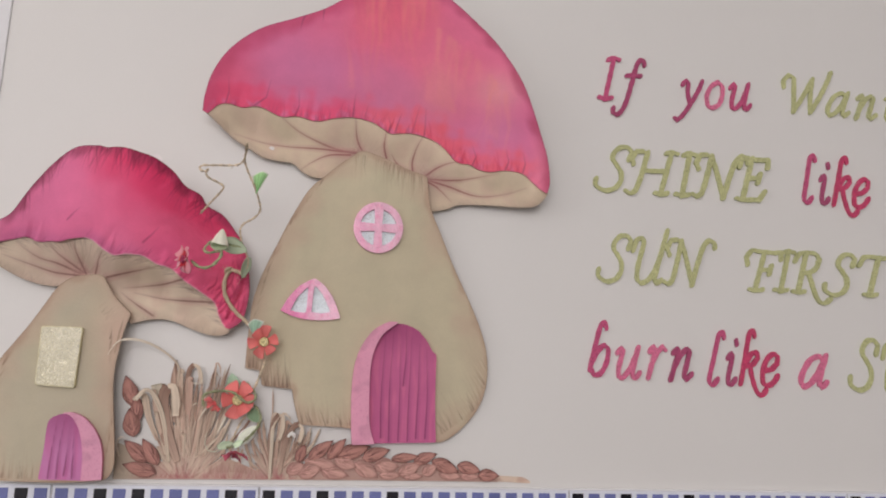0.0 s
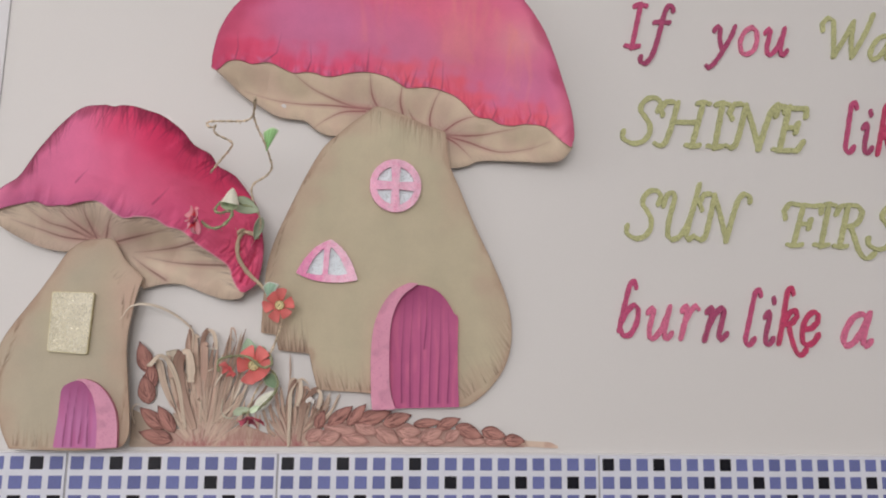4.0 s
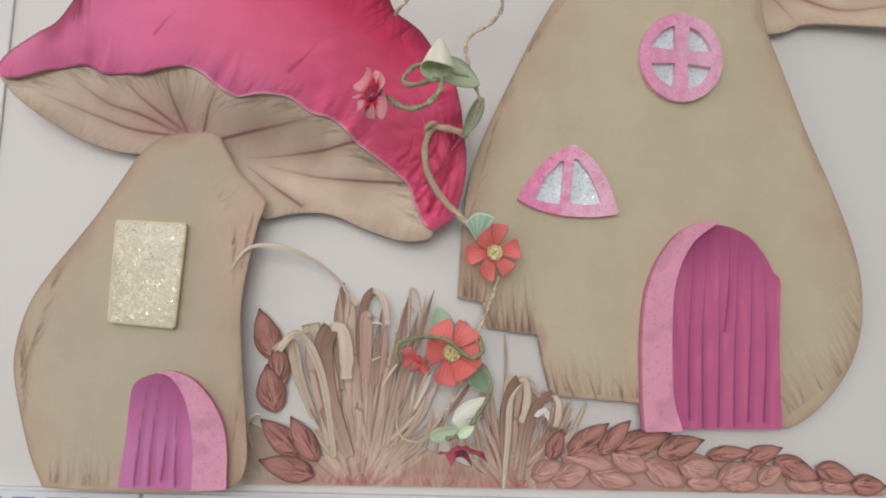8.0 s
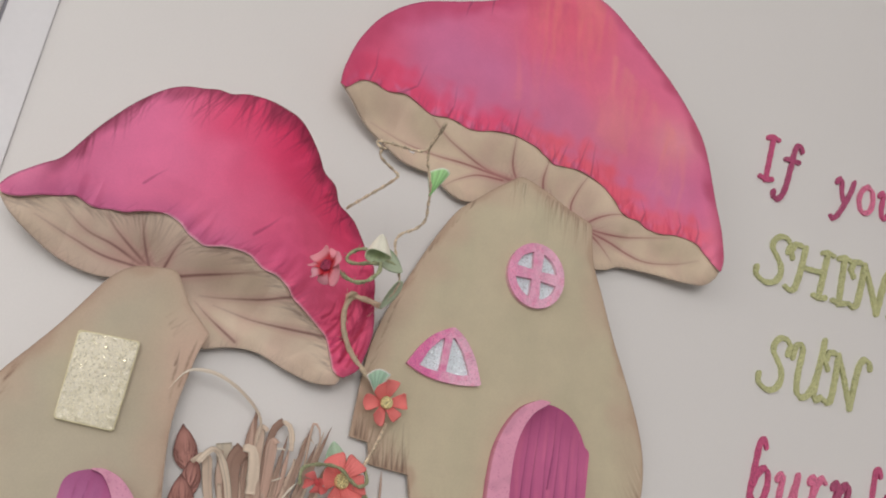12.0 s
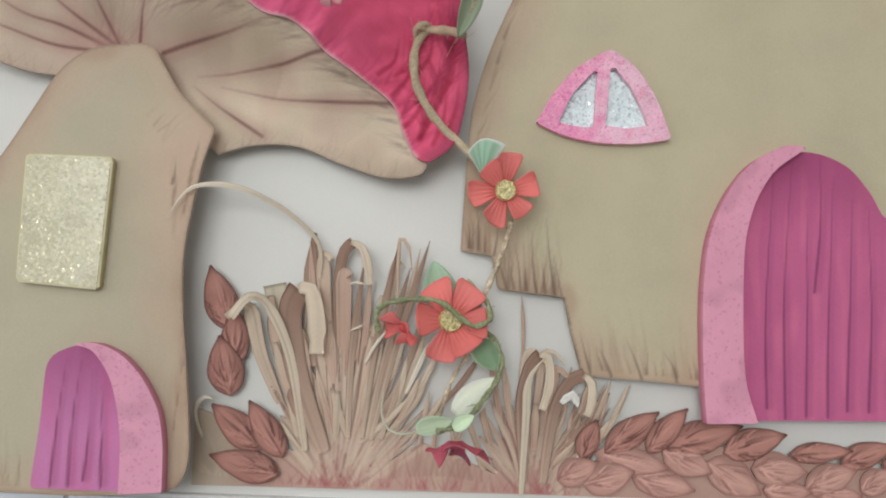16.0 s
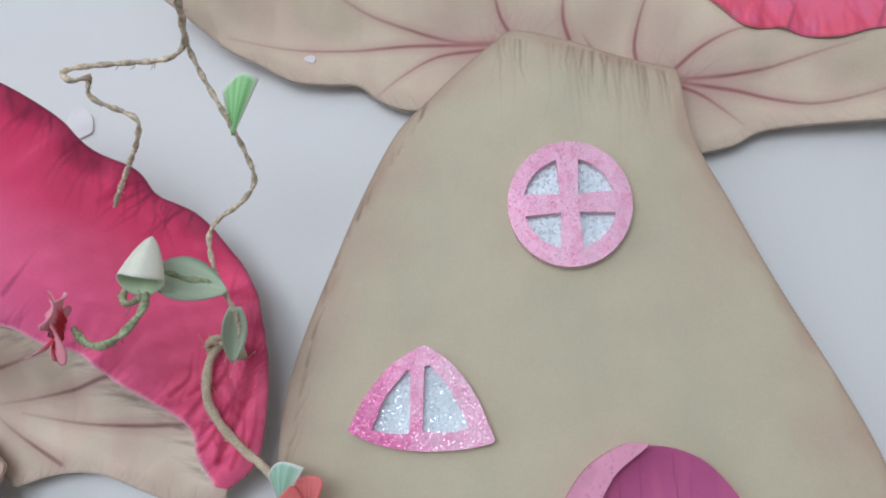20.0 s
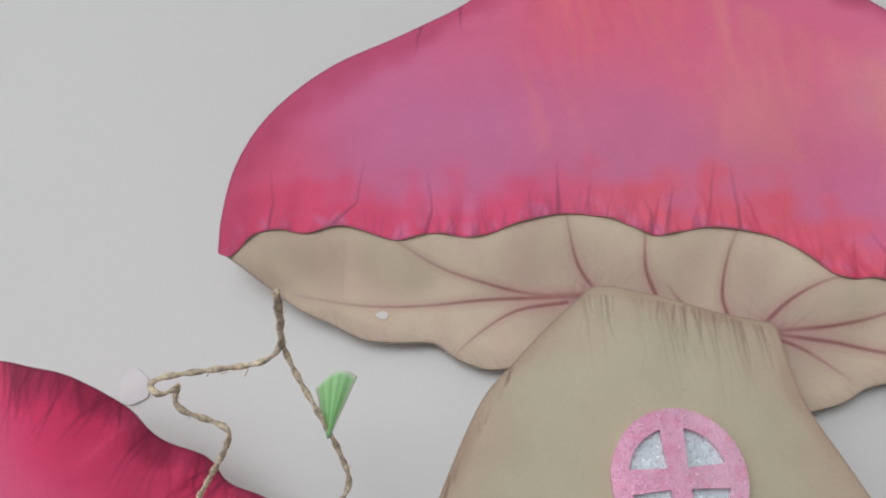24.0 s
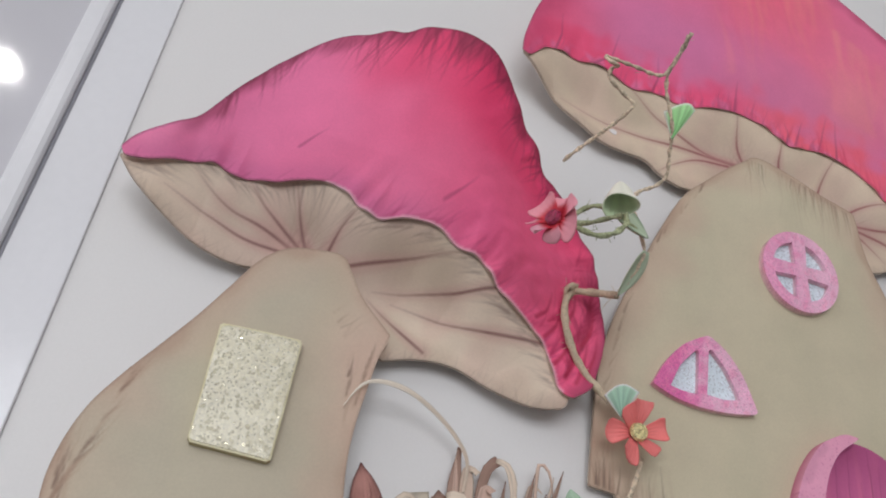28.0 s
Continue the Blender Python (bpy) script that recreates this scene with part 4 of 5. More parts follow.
def letter_mesh(ch, slant):
    """The letter as flat pen strokes with rounded ends, and the room that its body takes."""
    if ch not in GLYPHS:
        bm = bmesh.new()
        for n, text in enumerate(PEN[ch]):
            p = curve(mm(text) * 10.0, False, 0.025)
            t = np.gradient(p, axis=0)
            t /= np.linalg.norm(t, axis=1)[:, None] + 1e-9
            s = np.stack([-t[:, 1], t[:, 0]], 1)
            # a nib held at 40 degrees: down strokes are broad, rising ones thin
            nib = np.abs(s @ np.array([math.cos(0.45), -math.sin(0.45)]))
            half = (0.024 + 0.027 * nib)[:, None] * (1 + 0.08 * np.sin(np.arange(len(p)) * 0.9 + n * 2 + ord(ch)))[:, None]
            rows = []
            for q in (p + s * half, p - s * half):
                rows.append([bm.verts.new((x + z * slant, z, 0.012 * n + 0.0008 * i)) for i, (x, z) in enumerate(q)])
            for k in range(len(p) - 1):
                bm.faces.new((rows[1][k], rows[1][k + 1], rows[0][k + 1], rows[0][k]))
            for end, way in ((0, -1), (len(p) - 1, 1)):
                tip = []
                for a in np.linspace(-1.2, 1.2, 5):
                    q = p[end] + half[end] * (s[end] * math.sin(a) + way * t[end] * math.cos(a))
                    tip.append(bm.verts.new((q[0] + q[1] * slant, q[1], 0.012 * n + 0.0008 * end)))
                bm.faces.new([rows[1][end], *tip, rows[0][end]])
        xs = [v.co.x - v.co.y * slant for v in bm.verts if -0.02 < v.co.y < 0.5] if ch not in "kRf" else [0.0, {"k": 0.37, "R": 0.6, "f": 0.36}[ch]]
        lo, hi = max(min(xs), -0.06), max(xs)
        GLYPHS[ch] = bm, (lo, hi)
    return GLYPHS[ch]


WORDS = (
    # word, left, right, baseline, height of a capital, colour
    ("If", 333, 391, 419, 50, MAGENTA), ("you", 421, 516, 419, 50, MAGENTA), ("Want", 553, 703, 422, 46, GREEN), ("to", 734, 790, 421, 50, MAGENTA),
    ("SHINE", 327, 534, 314, 50, GREEN), ("like", 571, 655, 315, 54, MAGENTA), ("a", 735, 770, 314, 56, MAGENTA),
    ("SUN", 329, 467, 215, 50, GREEN), ("FIRST", 497, 682, 213, 46, GREEN),
    ("burn", 319, 434, 115, 52, MAGENTA), ("like", 449, 532, 112, 54, MAGENTA), ("a", 553, 589, 111, 54, MAGENTA), ("SUN", 611, 749, 109, 54, GREEN),
)
LETTER_THICK = 0.0022
# magenta letters differ a little in shade, as they were rubbed with glitter by hand
SHADES = [MAGENTA, glitter("rose_letter_glitter", rgb(200, 96, 132), 1000.0, 0.6, 0.35, 0.8, 0.82), glitter("plum_letter_glitter", rgb(160, 62, 102), 1000.0, 0.6, 0.35, 0.8, 0.82), glitter("crimson_letter_glitter", rgb(184, 48, 92), 1000.0, 0.6, 0.35, 0.8, 0.82)]
SHADE_OF = {"you": (2, 1, 0), "If": (0, 2), "burn": (0, 1, 1, 2), "like": (0, 2, 3, 3), "a": (1,), "to": (2, 3)}
for word, left, right, base, high, mat in WORDS:
    slant, gap = 0.30, 0.08
    sz = high / 1000.0 / 0.70
    pen, lo, hi, starts = 0.0, 1e9, -1e9, []
    for ch in word:
        src, (a, b) = letter_mesh(ch, slant)
        starts.append(pen - a)
        lo, hi = min(lo, min(v.co.x for v in src.verts) + pen - a), max(hi, max(v.co.x for v in src.verts) + pen - a)
        pen += b - a + gap
    sx = (right - left) / 1000.0 / (hi - lo)
    for place, ch in enumerate(word):
        bm = letter_mesh(ch, slant)[0].copy()
        r = random.Random(ord(ch) + left + place)
        tilt, lift = r.uniform(-0.03, 0.03), r.uniform(-0.001, 0.001)
        for v in bm.verts:
            px, pz = (v.co.x + starts[place] - lo) * sx, v.co.y * sz
            v.co = (left / 1000.0 + px - tilt * pz, BOARD - LETTER_THICK - v.co.z * 0.004 - 0.00025 * place, base / 1000.0 + pz + tilt * 0.02 + lift)
        made = bmesh.ops.extrude_face_region(bm, geom=bm.faces[:])
        for v in made["geom"]:
            if isinstance(v, bmesh.types.BMVert):
                v.co.y = BOARD - 0.0001
        for f in bm.faces:
            f.smooth = False
        ob = part("letter_" + ch.lower(), bm, mat if mat is GREEN else SHADES[SHADE_OF[word][place]])
        kind = "magenta" if mat is MAGENTA else "olive green"
        tagged(ob, f"{kind} glitter foam letter {ch} stuck on the panel", "letter", "letters of the wall quote")

# ---- paper grass and leaves along the foot ----
grass = thing("paper_grass", -0.03, BOARD, 0.009, "brown paper grass with curled cut blades above the tiles", "paper grass")


def grass_paint(x, z):
    c = np.tile(rgb(174, 151, 134), (len(x), 1))
    c = blend(c, rgb(172, 134, 124), 0.9 * ramp01(0.05 - z, 0, 0.042))
    c = blend(c, rgb(182, 160, 142), 0.5 * ramp01(cloud(x * 2, z * 0.4, 0.03, 4), 0.1, 0.7))
    c = blend(c, rgb(166, 152, 134), 0.85 * ramp01(-x, 0.105, 0.13))
    c = blend(c, rgb(168, 132, 122), 0.85 * ramp01(x, 0.03, 0.06))
    r = np.random.RandomState(3)
    for (rx, rz), count, tall, low, high in (((-0.074, 0.002), 64, 0.088, -0.95, 0.9), ((0.010, 0.002), 46, 0.058, -0.95, 0.7)):
        root = np.array([rx, rz])
        # rose tint that rises from the root of each fan
        c = blend(c, rgb(160, 112, 106), 0.65 * np.exp(-(((x - rx) / 0.011) ** 2)) * ramp01(0.055 * tall / 0.088 - z, 0, 0.04))
        # blades side by side: a pale middle and one dark pencilled edge
        for n in range(count):
            a = 1.57 + low + (high - low) * (n + r.uniform(0.1, 0.9)) / count
            d = np.array([math.cos(a), math.sin(a)])
            side = np.array([d[1], -d[0]])
            p, q = root + d * r.uniform(0.010, 0.028), root + d * tall * r.uniform(0.75, 1.0)
            line = curve(np.array([p, (p + q) / 2 + side * r.uniform(-0.0025, 0.0025), q]), False, 0.004)
            stroke(c, x, z, line + side * 0.0011, 0.0012, rgb(192, 172, 154), r.uniform(0.2, 0.5), False)
            stroke(c, x, z, line, 0.0005, (rgb(112, 78, 68), rgb(134, 96, 84), rgb(146, 92, 88))[r.randint(3)], r.uniform(0.3, 0.8), False)
            if r.uniform() < 0.5:
                k = r.uniform(0.3, 0.6)
                stroke(c, x, z, line[int(len(line) * k):] + side * r.uniform(-0.0006, 0.0006), 0.0004, rgb(92, 62, 54), 0.7, False)
    scribble(c, x, z, mm("-100,10 -60,10 -20,10 30,10"), 140, 0.010, 0.0005, rgb(150, 76, 82), 1.6, 0.7, 0.45)
    scribble(c, x, z, mm("-52,14 -30,16 -12,14"), 60, 0.022, 0.0006, rgb(152, 112, 100), 1.6, 0.35, 0.4)
    scribble(c, x, z, mm("-134,14 -118,12 -104,12"), 24, 0.02, 0.0006, rgb(186, 168, 150), 1.9, 0.5, 0.4)
    return c


# the cut sheet: a low bank with a ragged upper edge
rnd = random.Random(4)
edge = [(-0.136, 0.008), (-0.136, 0.041), (-0.128, 0.038), (-0.122, 0.030)]
for root, first, last, tall, step in ((-0.074, 2.32, 0.62, 0.076, 0.075), (0.010, 2.45, 0.62, 0.052, 0.085)):
    ang = first
    while ang > last:
        # the teeth are lower towards the ends of each fan
        mid = 1.0 - 0.45 * abs((ang - (first + last) / 2) / ((first - last) / 2)) ** 2
        for off, reach in ((0.0, rnd.uniform(0.6, 0.78)), (-step * 0.45, rnd.uniform(0.92, 1.2))):
            edge.append((root + math.cos(ang + off) * tall * mid * reach, 0.004 + math.sin(ang + off) * tall * mid * reach))
        ang -= step * rnd.uniform(0.8, 1.3)
edge += [(0.058, 0.034), (0.08, 0.034), (0.1, 0.031), (0.12, 0.027), (0.15, 0.027), (0.17, 0.023), (0.2, 0.019), (0.22, 0.0135), (0.226, 0.0105), (0.226, 0.0098), (0.12, 0.0098), (0.0, 0.0092), (-0.1, 0.0085)]
sheet("bank", [curve(np.array(edge), True, sharp=0.75)], lambda x, z: BOARD - 0.0022 - 0.002 * ramp01(z, 0.02, 0.07), 0.0012, grass_paint, CARD, grass, "pinkish brown paper bank with a ragged edge", 0.0005)


def strip(name, points, width, colours, parent, label="", turn=0.0, tip=0.15):
    """A curled paper strip along a line in space; points in millimetres."""
    p = curve(np.array(points, float) / 1000.0, False, 0.003)
    n = len(p)
    tang = np.gradient(p, axis=0)
    tang /= np.linalg.norm(tang, axis=1)[:, None] + 1e-12
    k = np.linspace(0, 1, n)
    half = width / 2000.0 * (0.55 + 0.7 * k**0.6) * np.clip((1 - k) / 0.3, tip, 1)
    verts, cols = [], []
    r = np.random.RandomState(int(abs(p[0, 0] * 7e4 + p[-1, 2] * 3e4)) % 99991)
    grain = r.uniform(0.93, 1.05, 9)
    grain[r.choice((0, 8))] = r.choice((0.3, 0.45))
    grain[r.randint(1, 8)] = 0.72
    lines = np.array([r.uniform(0.2, 0.8, 9), r.uniform(0.15, 0.5, 9)])
    for i in range(n):
        side = np.cross(tang[i], (0.0, -1.0, 0.0))
        side = side / (np.linalg.norm(side) + 1e-9)
        out = np.cross(side, tang[i])
        a = turn * k[i]
        s = side * math.cos(a) + out * math.sin(a)
        for j in range(9):
            u = j / 4.0 - 1.0
            verts.append(p[i] + s * half[i] * u - out * 0.0003 * u * u)
            much = max(0.0, 1 - abs(k[i] - lines[0, j]) / lines[1, j])
            cols.append((colours[0] * (1 - k[i]) + colours[1] * k[i]) * (1 + (grain[j] - 1) * (0.55 + 0.45 * much)))
    faces = [[i * 9 + j, i * 9 + j + 1, (i + 1) * 9 + j + 1, (i + 1) * 9 + j] for i in range(n - 1) for j in range(8)]
    count = len(verts)
    back = [v + np.array([0, 0.0004, 0]) for v in verts]
    faces += [[v + count for v in f[::-1]] for f in faces]
    rim = [i * 9 for i in range(n)] + [(n - 1) * 9 + j for j in range(1, 9)] + [i * 9 + 8 for i in range(n - 2, -1, -1)] + list(range(7, 0, -1))
    faces += [[rim[(i + 1) % len(rim)], rim[i], rim[i] + count, rim[(i + 1) % len(rim)] + count] for i in range(len(rim))]
    mesh = bpy.data.meshes.new(name)
    mesh.from_pydata([tuple(v) for v in verts + back], [], faces)
    mesh.polygons.foreach_set("use_smooth", np.ones(len(faces), bool))
    attr = mesh.attributes.new("paint", "FLOAT_COLOR", "POINT")
    attr.data.foreach_set("color", np.array([(*np.clip(c, 0, 0.92), 1) for c in cols * 2]).ravel())
    return link_mesh(name, mesh, CARD, parent, label)


YB = BOARD * 1000 - 2.5
BROWNS = (rgb(180, 146, 130), rgb(184, 161, 143), rgb(174, 146, 130), rgb(184, 166, 147), rgb(194, 179, 160), rgb(126, 96, 82))


def blade(x0, z0, x1, z1, curl=0.0, lift=4.0, width=5.0, low=0, high=1, bow=0.0):
    """A grass blade from its root to its tip; curl throws the tip out and over."""
    lift *= 0.5
    x0, z0 = x0 + 0.42 * (x1 - x0), z0 + 0.42 * (z1 - z0)
    mid = ((x0 + x1) / 2 + bow * 0.5, YB - 1.4 - lift * 0.4, (z0 + z1) / 2 + 1)
    pts = [(x0, YB + 0.3, z0), mid, (x1, YB - 1.4 - lift, z1)]
    if curl:
        pts += [(x1 + curl * 0.45, YB - lift * 1.8, z1 + abs(curl) * 0.12), (x1 + curl, YB - lift * 2.3, z1 - abs(curl) * 0.45)]
    strip("blade", pts, width * (0.85 if curl else 0.72), (BROWNS[low], BROWNS[high]), grass, turn=0.12 * (1 if curl >= 0 else -1), tip=0.4 if width > 4.4 else 0.08)


# tall blades in the middle of the left fan
for b in ((-79, 12, -98, 94, 0, 5, 7, 0, 2, -3), (-76, 12, -90, 114, 0, 6, 4, 0, 2, -2), (-73, 13, -84, 108, 4, 7, 7, 0, 3, -2), (-72, 13, -75, 101, 3, 6, 8, 0, 2, 0), (-70, 13, -63, 99, 0, 4, 4, 0, 2, 1),
          (-68, 13, -53, 106, 5, 5, 4, 0, 3, 2), (-67, 13, -42, 113, 0, 6, 3, 0, 3, 3)):
    blade(*b)
# its outer blades
for b in ((-90, 15, -114, 84, -9, 9, 7, 1, 3, -4), (-86, 14, -106, 90, 0, 5, 8, 0, 1, -4), (-84, 14, -99, 88, 0, 6, 6, 0, 1, -4), (-77, 12, -84, 92, 0, 4, 6, 0, 1, -1), (-71, 12, -68, 92, 0, 4, 6, 0, 1, 0),
          (-69, 12, -58, 92, 0, 4, 5, 0, 3, 1), (-65, 12, -46, 84, 0, 4, 4, 1, 4, 2), (-63, 12, -38, 78, 0, 5, 3.5, 1, 4, 3), (-62, 12, -32, 70, 0, 5, 3.5, 1, 4, 3)):
    blade(*b)
# its shorter blades
for b in ((-66, 12, -52, 80, 0, 4, 4, 0, 1, 2), (-60, 12, -40, 58, 0, 4, 4, 0, 3, 2), (-56, 11, -28, 52, 0, 4, 3, 1, 3, 2), (-80, 12, -92, 76, 0, 4, 7, 0, 1, -2), (-82, 12, -103, 70, 0, 4, 6, 0, 3, -3),
          (-74, 12, -80, 80, 0, 3, 6, 0, 1, 0), (-70, 12, -62, 74, 0, 3, 5, 0, 1, 1), (-58, 11, -46, 66, 0, 5, 3, 1, 4, 2)):
    blade(*b)
# the right fan
for b in ((1, 11, -10, 72, 0, 5, 4, 0, 2, -2), (4, 11, -4, 64, 0, 4, 4, 0, 1, -1), (6, 11, 6, 69, 8, 6, 5, 0, 4, -3), (8, 11, 13, 69, 9, 5, 4, 0, 4, -1), (12, 11, 18, 62, 5, 5, 5, 0, 2, 0),
          (16, 13, 25, 64, 0, 4, 3, 0, 3, 1), (20, 13, 33, 60, 0, 4, 3.5, 0, 1, 2), (24, 14, 42, 59, 0, 4, 3, 0, 3, 2), (28, 14, 50, 58, 0, 4, 2.5, 1, 3, 3)):
    blade(*b)
# short blades between and in front
for b in ((-4, 11, -14, 52, 0, 4, 4, 0, 1, -2), (-8, 11, -20, 46, 0, 4, 3.5, 0, 3, -2), (10, 11, 10, 48, 0, 4, 5, 0, 1, 0), (14, 12, 20, 50, 0, 3, 4.5, 0, 1, 1), (-20, 10, -26, 40, 0, 4, 3, 0, 3, -1),
          (-34, 10, -32, 44, 0, 4, 3, 0, 1, 0), (-42, 10, -36, 52, 0, 5, 3, 0, 3, 1), (-27, 10, -21, 38, 0, 4, 3, 0, 1, 0)):
    blade(*b)
# the right-hand fan of thin pencilled blades
rf = random.Random(31)
for n in range(26):
    root, far = rf.uniform(6, 30), rf.uniform(0, 1)
    blade(root, 11, root + 6 + 24 * far + rf.uniform(-3, 3), rf.uniform(44, 62) - 10 * far * rf.random(), 0, rf.uniform(0.4, 1.4), rf.uniform(1.3, 2.2), rf.choice((0, 1)), rf.choice((5, 5, 2, 1)), 3 * far)
rb = random.Random(12)
for n in range(20):
    near = rb.random() < 0.66
    root = rb.gauss(-72, 9) if near else rb.gauss(4, 10)
    fan = rb.uniform(-1, 1)
    lean = fan * (40 if near else 30) + (8 if near else 10)
    tall = rb.uniform(30, 78) * (1.0 - 0.25 * fan * fan) * (1.0 if near else 0.62)
    blade(root, 11, root + lean, 11 + tall, 0, rb.uniform(0.5, 1.8), rb.uniform(2.2, 4.8), rb.choice((0, 0, 0, 1)), rb.choice((1, 1, 2, 3, 3, 4, 5)), lean * 0.12)
strip("blade", [(-90, YB - 0.5, 30), (-97, YB - 1, 60), (-105, YB - 1.5, 95)], 9.0, (BROWNS[1], rgb(176, 166, 148)), grass, "broad pale paper strip", tip=0.9)
strip("blade", [(-88, YB - 1, 24), (-96, YB - 4, 64), (-106, YB - 9, 86), (-113, YB - 14, 89), (-120, YB - 15, 80)], 4.4, (BROWNS[3], BROWNS[4]), grass, "pale strip curled over at its tip", tip=0.7)
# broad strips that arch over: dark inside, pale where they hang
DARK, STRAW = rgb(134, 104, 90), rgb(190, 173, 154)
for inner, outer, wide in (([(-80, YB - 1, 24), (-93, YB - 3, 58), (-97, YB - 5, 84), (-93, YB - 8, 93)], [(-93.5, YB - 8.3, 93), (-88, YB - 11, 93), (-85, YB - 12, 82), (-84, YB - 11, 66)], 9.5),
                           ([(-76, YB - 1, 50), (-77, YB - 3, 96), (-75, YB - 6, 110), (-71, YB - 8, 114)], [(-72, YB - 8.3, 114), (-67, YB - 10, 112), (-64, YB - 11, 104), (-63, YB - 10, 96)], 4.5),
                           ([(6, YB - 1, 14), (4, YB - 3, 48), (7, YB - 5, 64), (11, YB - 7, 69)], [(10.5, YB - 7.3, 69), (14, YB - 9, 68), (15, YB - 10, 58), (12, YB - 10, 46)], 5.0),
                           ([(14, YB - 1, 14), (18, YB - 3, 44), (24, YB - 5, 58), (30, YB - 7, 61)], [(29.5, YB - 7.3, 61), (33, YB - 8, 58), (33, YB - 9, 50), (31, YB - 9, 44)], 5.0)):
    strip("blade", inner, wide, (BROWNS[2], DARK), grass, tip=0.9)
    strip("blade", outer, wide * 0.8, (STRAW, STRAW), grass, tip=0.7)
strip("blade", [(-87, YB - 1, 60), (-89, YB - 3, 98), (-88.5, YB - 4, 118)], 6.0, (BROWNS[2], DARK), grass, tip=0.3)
for x0, x1, z1 in ((-64, -52, 112), (-60, -38, 116), (-62, -46, 104), (-70, -66, 106), (-56, -34, 98)):
    strip("blade", [(x0, YB - 1, 30), ((x0 + x1) / 2 - 2, YB - 3, z1 * 0.6), (x1, YB - 6, z1)], 3.0, (BROWNS[1], BROWNS[5]), grass, tip=0.1)
strip("wisp", [(4, YB - 1, 60), (4, YB - 2, 78), (3, YB - 1, 94)], 1.4, (BROWNS[2], BROWNS[2]), grass)
strip("scrap", [(20, -4, 49), (24, -8, 53), (27, -6, 48)], 4.0, (rgb(210, 205, 200), rgb(205, 200, 196)), grass, "white paper scrap")
# the long pale wisps
for pts, wide in (([(-64, YB - 3, 62), (-60, YB - 5, 70), (-54, YB - 5.5, 78)], 1.0), ([(-71, YB - 4, 76), (-68, YB - 5.5, 77.5), (-65, YB - 5.5, 79)], 0.7), ([(-72, YB - 5, 96), (-69, YB - 6.5, 97), (-65, YB - 7, 96)], 0.7),
                  ([(-46, YB - 2, 50), (-41, YB - 4, 62), (-37, YB - 5, 72)], 1.6)):
    strip("wisp", pts, wide * 1.4, (rgb(206, 192, 176), rgb(214, 204, 190)), grass)
strip("wisp", [(-85, 0, 98), (-86, -3, 113), (-100, -8, 126), (-120, -14, 134.5), (-138, -17, 133), (-147, -17, 120)], 2.2, (BROWNS[3], rgb(205, 196, 180)), grass, "long pale curling paper wisp")
strip("wisp", [(5, YB - 1, 9), (5.5, -3, 40), (6, -6, 58), (12, -10, 68)], 3.2, (BROWNS[4], BROWNS[4]), grass)
strip("wisp", [(-51, 1, 84), (-51, -3, 116), (-47, -6, 113), (-45, -7, 102)], 1.6, (BROWNS[1], BROWNS[2]), grass)
strip("wisp", [(-55, -3, 52), (-55.5, -5, 42), (-52, -9, 36), (-45, -14, 35), (-38, -20, 38)], 0.9, (rgb(180, 178, 160), rgb(172, 176, 156)), grass, "thin pale curled strip")
strip("wisp", [(-132, 3, 28), (-135, -1, 40), (-131, -3, 46), (-127, -3, 45)], 1.8, (BROWNS[4], rgb(214, 200, 188)), grass)


def leaf_shape(x0, z0, x1, z1, wide):
    a, b = np.array([x0, z0]) / 1000.0, np.array([x1, z1]) / 1000.0
    d = b - a
    s = np.array([-d[1], d[0]]) / np.linalg.norm(d) * wide / 2000.0
    return curve(np.array([a, a + d * 0.14 + s * 0.8, a + d * 0.4 + s * 1.2, a + d * 0.72 + s * 0.78, a + d * 0.9 + s * 0.26, b, a + d * 0.9 - s * 0.2, a + d * 0.74 - s * 0.66, a + d * 0.45 - s * 1.1, a + d * 0.14 - s * 0.8]), True, 0.0012)


def leaf_paint(a, b, tone, edge, wide):
    def paint(x, z):
        c = np.tile(tone, (len(x), 1))
        d, u = b - a, np.linalg.norm(b - a)
        s = np.array([-d[1], d[0]]) / u
        k = ((x - a[0]) * d[0] + (z - a[1]) * d[1]) / u**2
        off = ((x - a[0]) * -d[1] + (z - a[1]) * d[0]) / u
        seed = int(abs(a[0]) * 9000) % 97
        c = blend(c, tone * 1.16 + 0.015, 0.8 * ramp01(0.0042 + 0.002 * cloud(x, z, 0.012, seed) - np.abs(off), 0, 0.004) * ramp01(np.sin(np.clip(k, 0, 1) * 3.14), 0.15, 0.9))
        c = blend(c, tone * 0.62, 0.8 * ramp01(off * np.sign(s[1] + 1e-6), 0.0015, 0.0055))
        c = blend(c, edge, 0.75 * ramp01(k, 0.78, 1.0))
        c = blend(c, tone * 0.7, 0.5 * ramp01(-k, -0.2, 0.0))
        r = random.Random(seed)
        for n in range(22):
            w = r.uniform(-1, 1)
            ink = edge if n < 15 else tone * 1.4 + 0.03
            k0 = r.uniform(0.02, 0.45)
            k1 = k0 + r.uniform(0.25, 0.55)
            stroke(c, x, z, curve(np.array([a + d * k0 + s * w * u * 0.16 * math.sin(3.1 * k0), a + d * (k0 + k1) / 2 + s * w * u * 0.24, a + d * min(k1, 0.98) + s * w * u * 0.2 * math.sin(3.1 * min(k1, 0.98))]), False, 0.002), 0.0004, ink, r.uniform(0.35, 0.8))
        stroke(c, x, z, leaf_shape(a[0] * 1000, a[1] * 1000, b[0] * 1000, b[1] * 1000, wide), 0.0008, edge, 0.7, False)
        return c
    return paint


